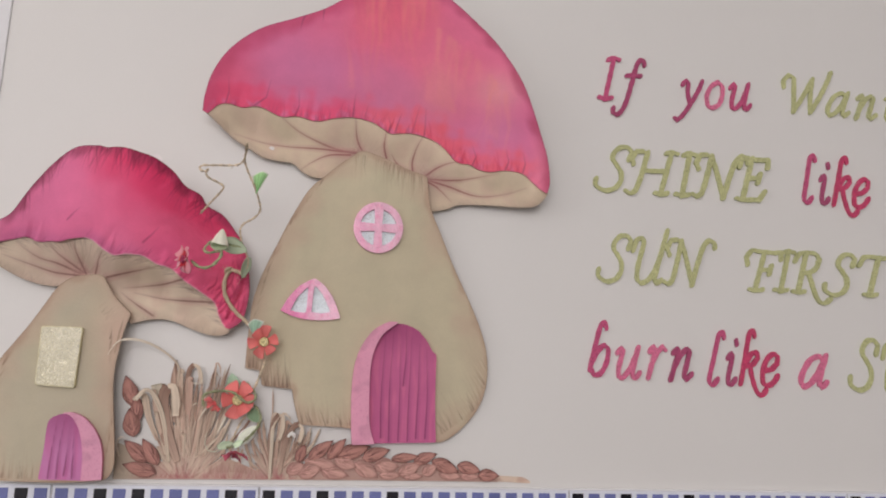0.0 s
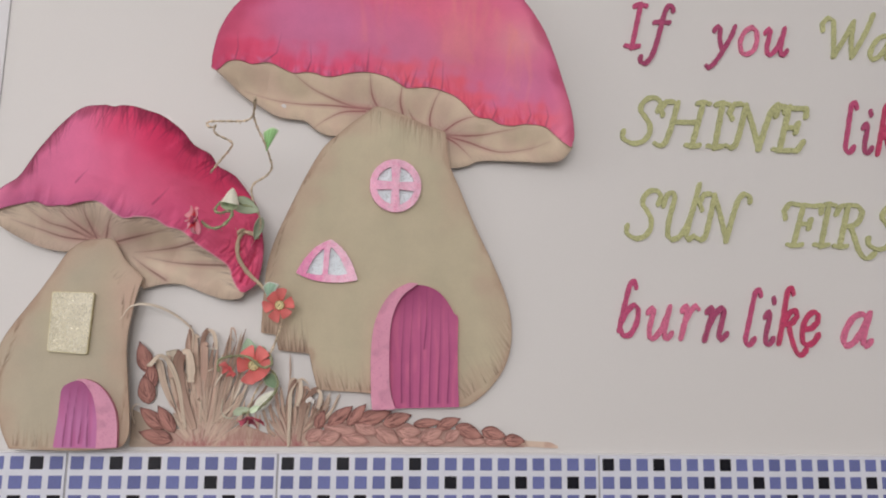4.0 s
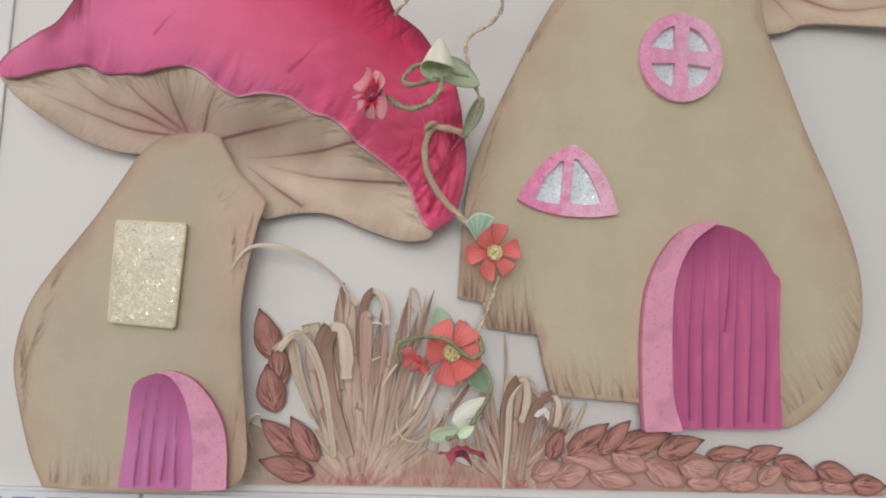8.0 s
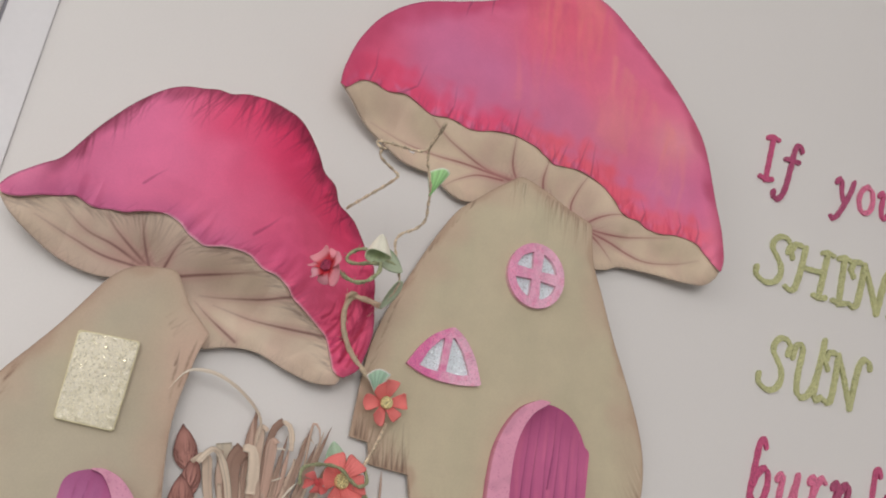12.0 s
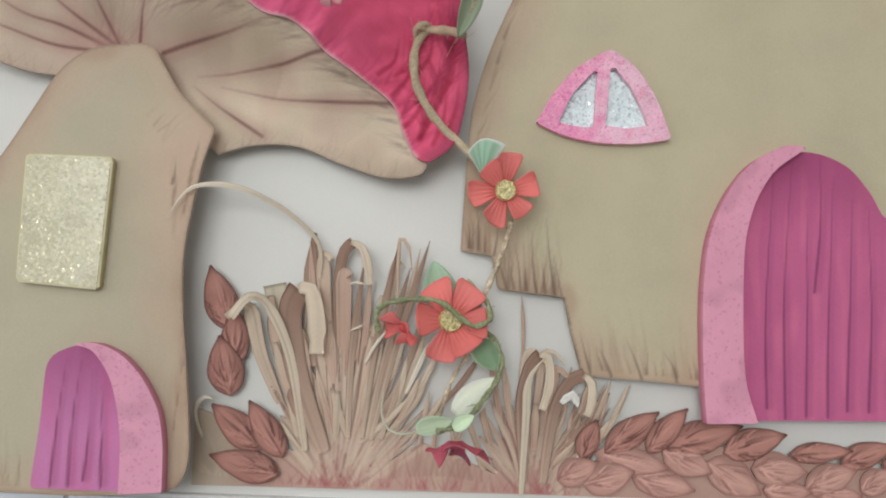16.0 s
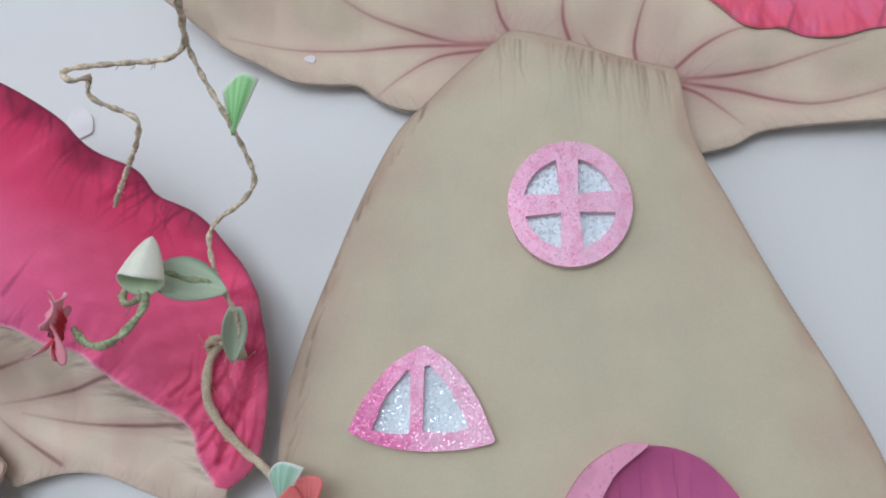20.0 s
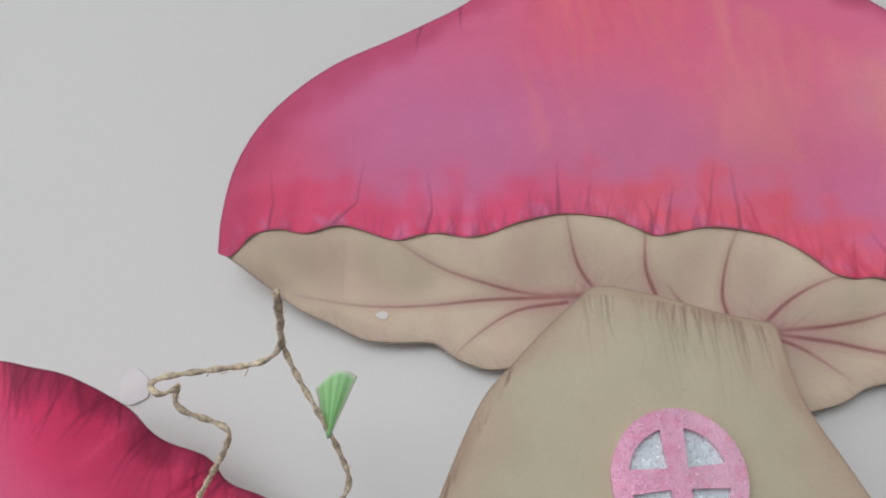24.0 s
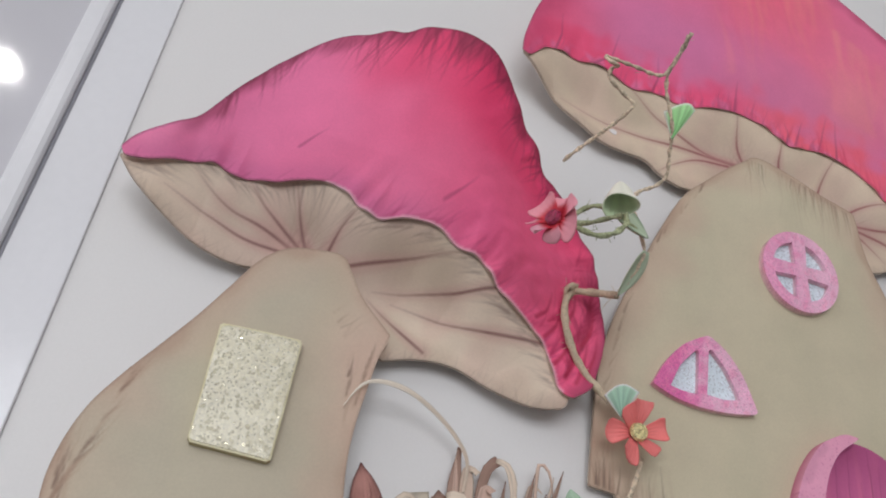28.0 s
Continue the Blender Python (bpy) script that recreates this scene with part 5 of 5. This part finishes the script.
def paper_leaf(x0, z0, x1, z1, wide, lift, group, tone):
    loop = leaf_shape(x0, z0, x1, z1, wide)
    a, b = np.array([x0, z0]) / 1000.0, np.array([x1, z1]) / 1000.0
    d = (b - a) / np.linalg.norm(b - a)
    w = wide / 2000.0

    def lie(x, z):
        off = ((x - a[0]) * -d[1] + (z - a[1]) * d[0]) / w
        k = ((x - a[0]) * d[0] + (z - a[1]) * d[1]) / np.linalg.norm(b - a)
        return BOARD - 0.0034 - lift / 1500.0 * (0.2 + 0.8 * np.clip(k, 0, 1)) - 0.0004 * (1 - off**2)
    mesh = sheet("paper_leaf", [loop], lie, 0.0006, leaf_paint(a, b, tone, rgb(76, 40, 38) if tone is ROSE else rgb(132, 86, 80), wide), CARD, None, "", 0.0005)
    part("foam_pad", box((a[0] + b[0]) / 2 - 0.002, (a[0] + b[0]) / 2 + 0.002, BOARD - 0.001 - lift / 1000.0 * 0.6, BOARD + 0.0005, (a[1] + b[1]) / 2 - 0.002, (a[1] + b[1]) / 2 + 0.002), BACK, mesh)
    return tagged(mesh, "dusty rose-brown paper leaf with pencilled veins" if group.startswith("leaves") else "small rose-brown paper leaf in a garland row", "paper leaf", group)


ROSE, DUSK = rgb(158, 108, 98), rgb(172, 128, 118)
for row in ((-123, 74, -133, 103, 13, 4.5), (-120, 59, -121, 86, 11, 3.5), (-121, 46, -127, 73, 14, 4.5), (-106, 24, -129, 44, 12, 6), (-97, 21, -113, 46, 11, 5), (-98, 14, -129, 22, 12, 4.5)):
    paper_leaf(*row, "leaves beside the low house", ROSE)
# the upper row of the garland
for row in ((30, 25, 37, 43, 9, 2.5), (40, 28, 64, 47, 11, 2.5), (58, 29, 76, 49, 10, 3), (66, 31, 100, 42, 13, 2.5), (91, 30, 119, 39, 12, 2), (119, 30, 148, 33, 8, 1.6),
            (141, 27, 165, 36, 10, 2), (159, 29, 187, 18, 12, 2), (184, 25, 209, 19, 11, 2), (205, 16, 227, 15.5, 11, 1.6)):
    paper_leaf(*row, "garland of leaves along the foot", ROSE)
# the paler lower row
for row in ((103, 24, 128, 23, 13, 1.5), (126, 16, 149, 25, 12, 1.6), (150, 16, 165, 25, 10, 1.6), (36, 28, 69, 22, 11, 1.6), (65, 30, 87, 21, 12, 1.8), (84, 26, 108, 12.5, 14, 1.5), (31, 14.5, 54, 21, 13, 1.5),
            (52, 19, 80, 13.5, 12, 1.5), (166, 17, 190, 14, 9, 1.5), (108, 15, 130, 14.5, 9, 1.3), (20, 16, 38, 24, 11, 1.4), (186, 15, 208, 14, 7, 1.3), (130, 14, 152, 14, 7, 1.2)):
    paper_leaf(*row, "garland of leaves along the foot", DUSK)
# the loose pale tail of the garland
strip_tail = sheet("paper_tail", [curve(mm("222,16 240,15 250,14.5 256,12 263,8.5 240,9.6 222,10.5"), True)], lambda x, z: BOARD - 0.0016, 0.0014, mono(rgb(196, 174, 156), rgb(180, 150, 134)), CARD, None, "", 0.001)
tagged(strip_tail, "pale paper tail that ends the leaf garland", "paper strip")

# ---- the vine of jute cord with paper flowers ----
vine = thing("flower_vine", -0.03, -0.01, 0.04, "jute cord vine with coral paper flowers and green leaves", "flower vine")
cord("stem_cord", [(-26, -114, 301), (-27, -106, 296), (-29, -97, 291), (-27, -90, 284), (-20, -82, 270), (-16.5, -72, 261), (-15, -66, 253), (-20, -64, 246), (-29, -63, 240), (-32, -62, 234), (-30, -62, 224), (-28, -61, 218), (-24, -58, 210), (-24, -50, 204), (-27, -42, 197), (-29, -36, 195)], 0.00082, TWINE, vine, "thin brown twine", bumps=0.36, twist=300.0)
cord("side_cord", [(-27, -113, 300), (-28, -104, 294), (-30, -97, 289), (-36, -97, 285), (-50, -100, 283), (-62, -102, 281.5), (-66, -104, 279), (-63, -105, 275.5), (-59, -103, 277), (-60, -99, 279), (-61, -97, 275), (-58, -96, 272), (-50, -93, 269), (-46, -92, 266), (-50, -84, 262), (-58, -74, 256), (-66, -64, 250), (-68, -61, 248)], 0.00082, TWINE, vine, "thin brown twine with a frayed end", bumps=0.36, twist=300.0)
cord("stem_cord", [(-27.5, -36, 196), (-32, -28, 200), (-38, -21, 203), (-43, -18, 203.5), (-46.5, -18, 198), (-47.5, -19, 189), (-46, -19, 180), (-41, -16, 171), (-34, -13, 163), (-27, -12, 157), (-20, -12, 151)], 0.0019, ROPE, vine, "pale jute rope wrapped in paper", bumps=0.1, twist=160.0)
cord("rope_knot", [(-42, -20, 205.5), (-45, -21.5, 205), (-47.5, -20, 202.5), (-46, -17, 200.5), (-43.5, -16.5, 202), (-44, -20, 204), (-47, -21.5, 203)], 0.0012, ROPE, vine, "frayed knot of pale rope", bumps=0.15)
cord("green_cord", [(-70, -77, 201), (-64, -80, 196), (-57, -82, 194.5), (-50, -83, 198), (-45, -82, 205), (-44.5, -80, 211)], 0.0012, GREEN_ROPE, vine, "green wrapped wire", bumps=0.28)
cord("green_cord", [(-46, -80, 210), (-50, -74, 211), (-58, -66, 211), (-62, -62, 214), (-60, -62, 219), (-54, -66, 222), (-46, -68, 221), (-38, -65, 219), (-30, -62, 218)], 0.0011, GREEN_ROPE, vine, "green wrapped wire loop", bumps=0.28)
cord("link_cord", [(-4, -13, 124), (-7, -10, 112), (-12, -8, 98), (-16, -8, 90)], 0.0011, TWINE, vine, "braided thin twine", bumps=0.2)
cord("green_cord", [(-57, -22, 76), (-58, -24, 84), (-53, -24, 88), (-42, -22, 90), (-32, -20, 89), (-24, -19, 83), (-18, -18, 80), (-12, -15, 83), (-13, -12, 90), (-19, -10, 95)], 0.0011, GREEN_ROPE, vine, "green wrapped wire", bumps=0.28)
cord("green_cord", [(-14, -8, 79), (-9, -9, 74), (-6, -9, 66), (-8, -11, 58), (-13, -17, 51), (-20, -28, 44), (-26, -36, 41), (-32, -41, 40)], 0.0011, GREEN_ROPE, vine, "green wrapped wire", bumps=0.28)


def leaf_blade(name, base, tip, wide, curl, colours, parent, side=(1, 0, 0), label=""):
    """A cupped paper leaf from base to tip in space, in millimetres."""
    a, b = np.array(base, float) / 1000, np.array(tip, float) / 1000
    d = b - a
    s = np.array(side, float)
    s = s - d * (s @ d) / (d @ d)
    s /= np.linalg.norm(s)
    out = np.cross(d / np.linalg.norm(d), s)
    nu, nk = 8, 14
    verts, cols, faces = [], [], []
    for i in range(nk + 1):
        k = i / nk
        w = wide / 2000.0 * math.sin(math.pi * min(1.0, 0.06 + 0.94 * k) ** 0.8) ** 0.75 if k < 1 else 0.0002
        for j in range(nu + 1):
            u = 2 * j / nu - 1
            verts.append(a + d * k + s * w * u + out * (curl / 1000.0 * (u * u - 0.4) * math.sin(math.pi * k) + curl / 2500.0 * k * k))
            edge = abs(u) > 0.85
            cols.append(colours[1] if edge else colours[0] * (0.97 + 0.05 * math.cos(u * 14 + k * 3)))
    for i in range(nk):
        for j in range(nu):
            q = i * (nu + 1) + j
            faces.append([q, q + 1, q + nu + 2, q + nu + 1])
    mesh = bpy.data.meshes.new(name)
    count = len(verts)
    n0 = len(faces)
    thick = out * 0.0005
    faces += [[v + count for v in f[::-1]] for f in faces]
    rim = list(range(nu)) + [i * (nu + 1) + nu for i in range(nk)] + [nk * (nu + 1) + j for j in range(nu, 0, -1)] + [i * (nu + 1) for i in range(nk, 0, -1)]
    faces += [[rim[(i + 1) % len(rim)], rim[i], rim[i] + count, rim[(i + 1) % len(rim)] + count] for i in range(len(rim))]
    mesh.from_pydata([tuple(v) for v in verts] + [tuple(v + thick) for v in verts], [], faces)
    mesh.polygons.foreach_set("use_smooth", np.ones(len(faces), bool))
    attr = mesh.attributes.new("paint", "FLOAT_COLOR", "POINT")
    attr.data.foreach_set("color", np.array([(*np.clip(c, 0, 0.92), 1) for c in cols * 2]).ravel())
    return link_mesh(name, mesh, CARD, parent, label)


def cone_leaf(name, apex, one, two, bulge, colours, parent, label=""):
    """A folded paper leaf: a fan from its apex to a rounded wide end, striped, with a pale rim; in millimetres."""
    a, p, q, e = [np.array(v, float) / 1000 for v in (apex, one, two, bulge)]
    nu, nk = 14, 10
    verts, cols, faces = [], [], []
    for i in range(nk + 1):
        k = 0.04 + 0.96 * i / nk
        for j in range(nu + 1):
            u = j / nu
            end = p * (1 - u) + q * u + e * math.sin(math.pi * u)
            verts.append(a + (end - a) * k + e * 0.35 * math.sin(math.pi * u) * math.sin(math.pi * k))
            tone = colours[0] * (1 - 0.5 * k) + colours[1] * 0.5 * k
            tone = tone * (1.0 + 0.22 * math.cos(u * 27.0) * (1 - 0.4 * k))
            cols.append(colours[2] if i == nk or j in (0, nu) else tone)
    for i in range(nk):
        for j in range(nu):
            v = i * (nu + 1) + j
            faces.append([v, v + 1, v + nu + 2, v + nu + 1])
    count = len(verts)
    thick = np.cross(p - a, q - a)
    thick = thick / np.linalg.norm(thick) * 0.0005
    faces += [[v + count for v in f[::-1]] for f in faces]
    rim = list(range(nu)) + [i * (nu + 1) + nu for i in range(nk)] + [nk * (nu + 1) + j for j in range(nu, 0, -1)] + [i * (nu + 1) for i in range(nk, 0, -1)]
    faces += [[rim[(i + 1) % len(rim)], rim[i], rim[i] + count, rim[(i + 1) % len(rim)] + count] for i in range(len(rim))]
    mesh = bpy.data.meshes.new(name)
    mesh.from_pydata([tuple(v) for v in verts] + [tuple(v + thick) for v in verts], [], faces)
    mesh.polygons.foreach_set("use_smooth", np.ones(len(faces), bool))
    attr = mesh.attributes.new("paint", "FLOAT_COLOR", "POINT")
    attr.data.foreach_set("color", np.array([(*np.clip(c, 0, 0.92), 1) for c in cols * 2]).ravel())
    return link_mesh(name, mesh, CARD, parent, label)


def paper_cup(name, top, mouth, radius, outer, inner, parent, label=""):
    """A small hollow paper cone with a rounded tip and an open mouth; in millimetres."""
    a, b = Vector(top) / 1000.0, Vector(mouth) / 1000.0
    turn = (b - a).to_track_quat("Z", "Y").to_matrix()
    long, verts, cols, faces, nk, nu = (b - a).length, [], [], [], 9, 20
    for wall, tone in ((0.0, outer), (0.0005, inner)):
        for i in range(nk + 1):
            k = i / nk
            r = max(0.0004, radius / 1000.0 * (k ** 0.62) - wall)
            for j in range(nu):
                u = 2 * math.pi * j / nu
                wob = 1 + 0.08 * math.sin(2 * u + 1) * k
                verts.append(a + turn @ Vector((r * wob * math.cos(u), r * wob * math.sin(u), long * k + wall * (1 - k) + 0.0012 * k * math.sin(2 * u))))
                cols.append(tone * (0.94 + 0.06 * math.cos(u * 6)))
    half = (nk + 1) * nu
    for w in (0, half):
        for i in range(nk):
            for j in range(nu):
                v, o = w + i * nu + j, w + i * nu + (j + 1) % nu
                faces.append([v, o, o + nu, v + nu] if w == 0 else [v + nu, o + nu, o, v])
    faces += [[nk * nu + j, nk * nu + (j + 1) % nu, half + nk * nu + (j + 1) % nu, half + nk * nu + j] for j in range(nu)]
    mesh = bpy.data.meshes.new(name)
    mesh.from_pydata([tuple(v) for v in verts], [], faces)
    mesh.polygons.foreach_set("use_smooth", np.ones(len(faces), bool))
    attr = mesh.attributes.new("paint", "FLOAT_COLOR", "POINT")
    attr.data.foreach_set("color", np.array([(*np.clip(c, 0, 0.92), 1) for c in cols]).ravel())
    return link_mesh(name, mesh, CARD, parent, label)


SAGE, MINT = rgb(158, 172, 146), rgb(156, 182, 156)
cone_leaf("leaf", (-19, -79, 264), (-23, -79.5, 281), (-8.5, -85, 282), (1.5, -4, 2.5), (rgb(116, 176, 106), rgb(168, 212, 152), rgb(204, 222, 194)), vine, "bright green striped cupped leaf")
paper_cup("leaf", (-45.5, -77, 231), (-47, -80.5, 214.5), 8.0, rgb(208, 226, 190), rgb(188, 206, 168), vine, "pale mint rolled paper leaf")
leaf_blade("leaf", (-47, -70, 220), (-25, -61, 214), 17, 4, (SAGE, rgb(128, 146, 118)), vine, (0, 0.3, 1), "sage green leaf")
leaf_blade("leaf", (-23, -58, 210), (-30, -40, 194), 9, 3, (SAGE, rgb(170, 182, 156)), vine, (1, 0.2, 0.3), "sage green leaf")
cone_leaf("leaf", (-16.5, -18, 141), (-23.5, -14, 153), (-8, -20, 155.5), (-1.5, -3, 3.5), (rgb(120, 158, 138), rgb(158, 186, 160), rgb(216, 222, 206)), vine, "striped mint leaf with a pale rim")
leaf_blade("leaf", (-30, -6, 84), (-36, -4, 107), 15, -3, (MINT, rgb(130, 164, 136)), vine, (1, 0, 0), "mint green leaf")
leaf_blade("leaf", (-18, -8, 84), (-21, -5, 100), 8, -3, (SAGE, rgb(120, 144, 116)), vine, (1, 0, 0.2), "mint green leaf")
leaf_blade("leaf", (-16, -8, 74), (-8, -8, 62), 12, 3, (rgb(120, 148, 116), SAGE), vine, (1, 0, 0.5), "green leaf")
leaf_blade("leaf", (-24.5, -9, 43), (-8.5, -12, 59), 12.5, 3, (rgb(204, 216, 192), rgb(218, 228, 210)), vine, (0.75, 0, -0.65), "pale mint folded leaf")
cord("link_cord", [(-20, -7, 68), (-26, -6, 58), (-30, -5, 46), (-33, -5, 36)], 0.0008, TWINE, vine, "beaded brown thread", bumps=0.35, hairs=6)
leaf_blade("leaf", (-40, -38, 40), (-26, -38, 44), 7, 2, (SAGE, MINT), vine, (0, 0.2, 1), "green leaf")
leaf_blade("leaf", (-26, -38, 41), (-18, -38, 46), 6, 2, (rgb(190, 210, 180), MINT), vine, (0, 0.2, 1), "pale leaf")


def flower(x, y, z, facing, radius, petals, red, deep, heart, heart_size, label, spin=0.0, cup=0.35, fat=1.0, throat=0.0):
    """A paper flower: bent petals round a glitter button."""
    face = Vector(facing).normalized()
    turn = face.to_track_quat("Z", "Y").to_matrix()
    centre = Vector((x, y, z)) / 1000.0
    body = part("flower", flower_core(centre, turn, radius * 0.26), CORAL_BACK, vine, label)
    for n in range(petals):
        r = random.Random(n * 7 + int(x))
        a = spin + n * 2 * math.pi / petals + r.uniform(-0.2, 0.2)
        size, wide, droop = radius * r.uniform(0.84, 1.12), fat * radius * r.uniform(0.36, 0.54), r.uniform(0.0, 1.9)
        roll, skew, pleat = r.uniform(-0.32, 0.32), r.uniform(-0.25, 0.25), r.uniform(0.02, 0.09)
        nk, nu = 12, 16
        tone = np.array((1.0, 1.0, 1.0)) * r.uniform(0.82, 1.08) + np.array((0.0, 0.3, 0.32)) * r.uniform(0.0, 1.0) ** 2
        verts, cols, faces = [], [], []
        for i in range(nk + 1):
            k = i / nk
            w = wide / 1000.0 * (0.24 + 0.62 * k ** 0.85)
            if k > 0.8:
                w *= 1 - 0.22 * ((k - 0.8) / 0.2) ** 2
            for j in range(nu + 1):
                u = 2 * j / nu - 1
                rad = size / 1000.0 * (0.18 + 0.82 * k * (1 - 0.07 * u * u + skew * u * 0.5 * k))
                fold = abs(math.sin(u * 7.9))
                high = radius / 1000.0 * (cup * k * (1 - 0.8 * droop * k) + 0.2 * (u * u) * (k - 0.15) - pleat * fold * (1.1 - k) + roll * u * k)
                p = Vector((math.cos(a) * rad - math.sin(a) * w * u, math.sin(a) * rad + math.cos(a) * w * u, high))
                verts.append(centre + turn @ p)
                streak = 0.95 * max(0.0, math.cos(u * 15.8) - 0.2) * max(0.0, 0.7 - k) + (0.18 if abs(u) > 0.9 else 0.0)
                streak = max(streak, min(1.0, max(0.0, (throat - k) * 4)))
                cols.append(np.clip(red * tone, 0, 0.9) * (1 - streak) + deep * streak)
        for i in range(nk):
            for j in range(nu):
                q = i * (nu + 1) + j
                faces.append([q, q + 1, q + nu + 2, q + nu + 1])
        count = len(verts)
        faces += [[v + count for v in f[::-1]] for f in faces]
        rim = list(range(nu)) + [i * (nu + 1) + nu for i in range(nk)] + [nk * (nu + 1) + j for j in range(nu, 0, -1)] + [i * (nu + 1) for i in range(nk, 0, -1)]
        faces += [[rim[(i + 1) % len(rim)], rim[i], rim[i] + count, rim[(i + 1) % len(rim)] + count] for i in range(len(rim))]
        mesh = bpy.data.meshes.new("petal")
        mesh.from_pydata([tuple(v) for v in verts] + [tuple(v - face * 0.0006) for v in verts], [], faces)
        mesh.polygons.foreach_set("use_smooth", np.ones(len(faces), bool))
        attr = mesh.attributes.new("paint", "FLOAT_COLOR", "POINT")
        attr.data.foreach_set("color", np.array([(*c, 1) for c in cols * 2]).ravel())
        link_mesh("petal", mesh, CARD, body)
    if heart is not None:
        bm = bmesh.new()
        bmesh.ops.create_cone(bm, cap_ends=True, segments=24, radius1=heart_size / 1000.0, radius2=heart_size / 1180.0, depth=0.002)
        bmesh.ops.transform(bm, matrix=Matrix.Translation(centre + face * 0.0022) @ turn.to_4x4(), verts=bm.verts[:])
        part("button", bm, heart, body, "round glitter button")
    return body


def flower_core(centre, turn, r):
    bm = bmesh.new()
    bmesh.ops.create_uvsphere(bm, u_segments=14, v_segments=8, radius=r / 1000.0)
    for v in bm.verts:
        v.co.z *= 0.5
    bmesh.ops.transform(bm, matrix=Matrix.Translation(centre) @ turn.to_4x4(), verts=bm.verts[:])
    return bm


CORAL, DEEP = rgb(255, 100, 96), rgb(140, 24, 36)
CORAL_BACK = plain("coral_paper", rgb(190, 60, 66), 0.7, 500.0, 0.1)
DARK_RED = glitter("dark_red_glitter", rgb(148, 44, 78), 1600.0, 1.0)
flower(-7, -15, 137, (0.05, -1, -0.05), 15, 6, CORAL, DEEP, GOLD, 4.6, "coral paper flower with a gold glitter heart", 0.3)
flower(-28, -11, 82, (0.1, -1, 0.05), 17, 6, CORAL, DEEP, GOLD, 5.2, "large coral paper flower with a gold glitter heart", 0.1, 0.4, 1.12)
flower(-76, -75, 202, (-0.82, -0.5, 0.1), 12.5, 7, rgb(242, 128, 140), rgb(176, 24, 44), DARK_RED, 4.0, "rose paper flower with a dark red heart, facing sideways", 0.2, 0.5, 1.45, 0.62)
flower(-47, -25, 78, (-0.6, -0.5, -0.5), 8, 5, rgb(214, 92, 90), DEEP, None, 0, "small coral paper bud", 0.5, 0.6)
flower(-25, -46, 36, (0.1, -0.25, -1), 11, 6, rgb(168, 66, 84), rgb(110, 30, 46), None, 0, "dark rose paper flower hanging face down", 0.0, 0.45)

scrap = sheet("paper_scrap", [curve(mm("-132,308 -130,319 -125,322 -119,316 -118,308 -126,305"), True)], lambda x, z: BOARD - 0.0012, 0.0011, mono(rgb(202, 198, 198), rgb(198, 194, 196)), CARD, None, "", 0.001)
tagged(scrap, "pale lilac paper scrap stuck behind the pink cap", "paper scrap")

# a chipped spot on the underside of the tall house
chip = sheet("paint_chip", [curve(mm("-16.5,333.4 -13,335 -10.4,333.5 -11.5,331 -14,331.4"), True)], lambda x, z: gill_y(x, z) - 0.0004, 0.0005, mono(rgb(198, 192, 190), rgb(188, 180, 176)), CARD, house, "bare white chip in the paint", 0.0006)

# ---- mosaic squares ----
bm = box(0, SQUARE, -0.0004, 0.0008, -SQUARE, 0, 0.0004)
square_blue = bpy.data.meshes.new("tile")
bm.to_mesh(square_blue)
bm.free()
square_black = square_blue.copy()
square_blue.materials.append(BLUE_TILE)
square_black.materials.append(BLACK_TILE)
for row in range(5):
    for i in range(-16, 43):
        ob = new("tile", square_black if i in BLACKS[row] else square_blue)
        ob.location = (tile_x(i), 0.0, -row * CELL)
        ob.parent = dado
# the squares further off, in one mesh
rest = random.Random(9)
for name, mat, keep in (("blue_squares", BLUE_TILE, lambda k: k >= 0.14), ("black_squares", BLACK_TILE, lambda k: k < 0.14)):
    rest.seed(9)
    verts, faces = [], []
    for row in range(12):
        for i in range(-86, 92):
            if row < 5 and -16 <= i < 43:
                continue
            if keep(rest.random()):
                x, z, n = tile_x(i), -row * CELL, len(verts)
                verts += [(x, -0.0004, z - SQUARE), (x + SQUARE, -0.0004, z - SQUARE), (x + SQUARE, -0.0004, z), (x, -0.0004, z), (x, 0.001, z - SQUARE), (x + SQUARE, 0.001, z - SQUARE), (x + SQUARE, 0.001, z), (x, 0.001, z)]
                faces += [(n, n + 1, n + 2, n + 3), (n + 4, n, n + 3, n + 7), (n + 1, n + 5, n + 6, n + 2), (n + 3, n + 2, n + 6, n + 7), (n, n + 4, n + 5, n + 1)]
    mesh = bpy.data.meshes.new(name)
    mesh.from_pydata(verts, [], faces)
    ob = link_mesh(name, mesh, mat, dado)
    ob["kind"] = "stuff"
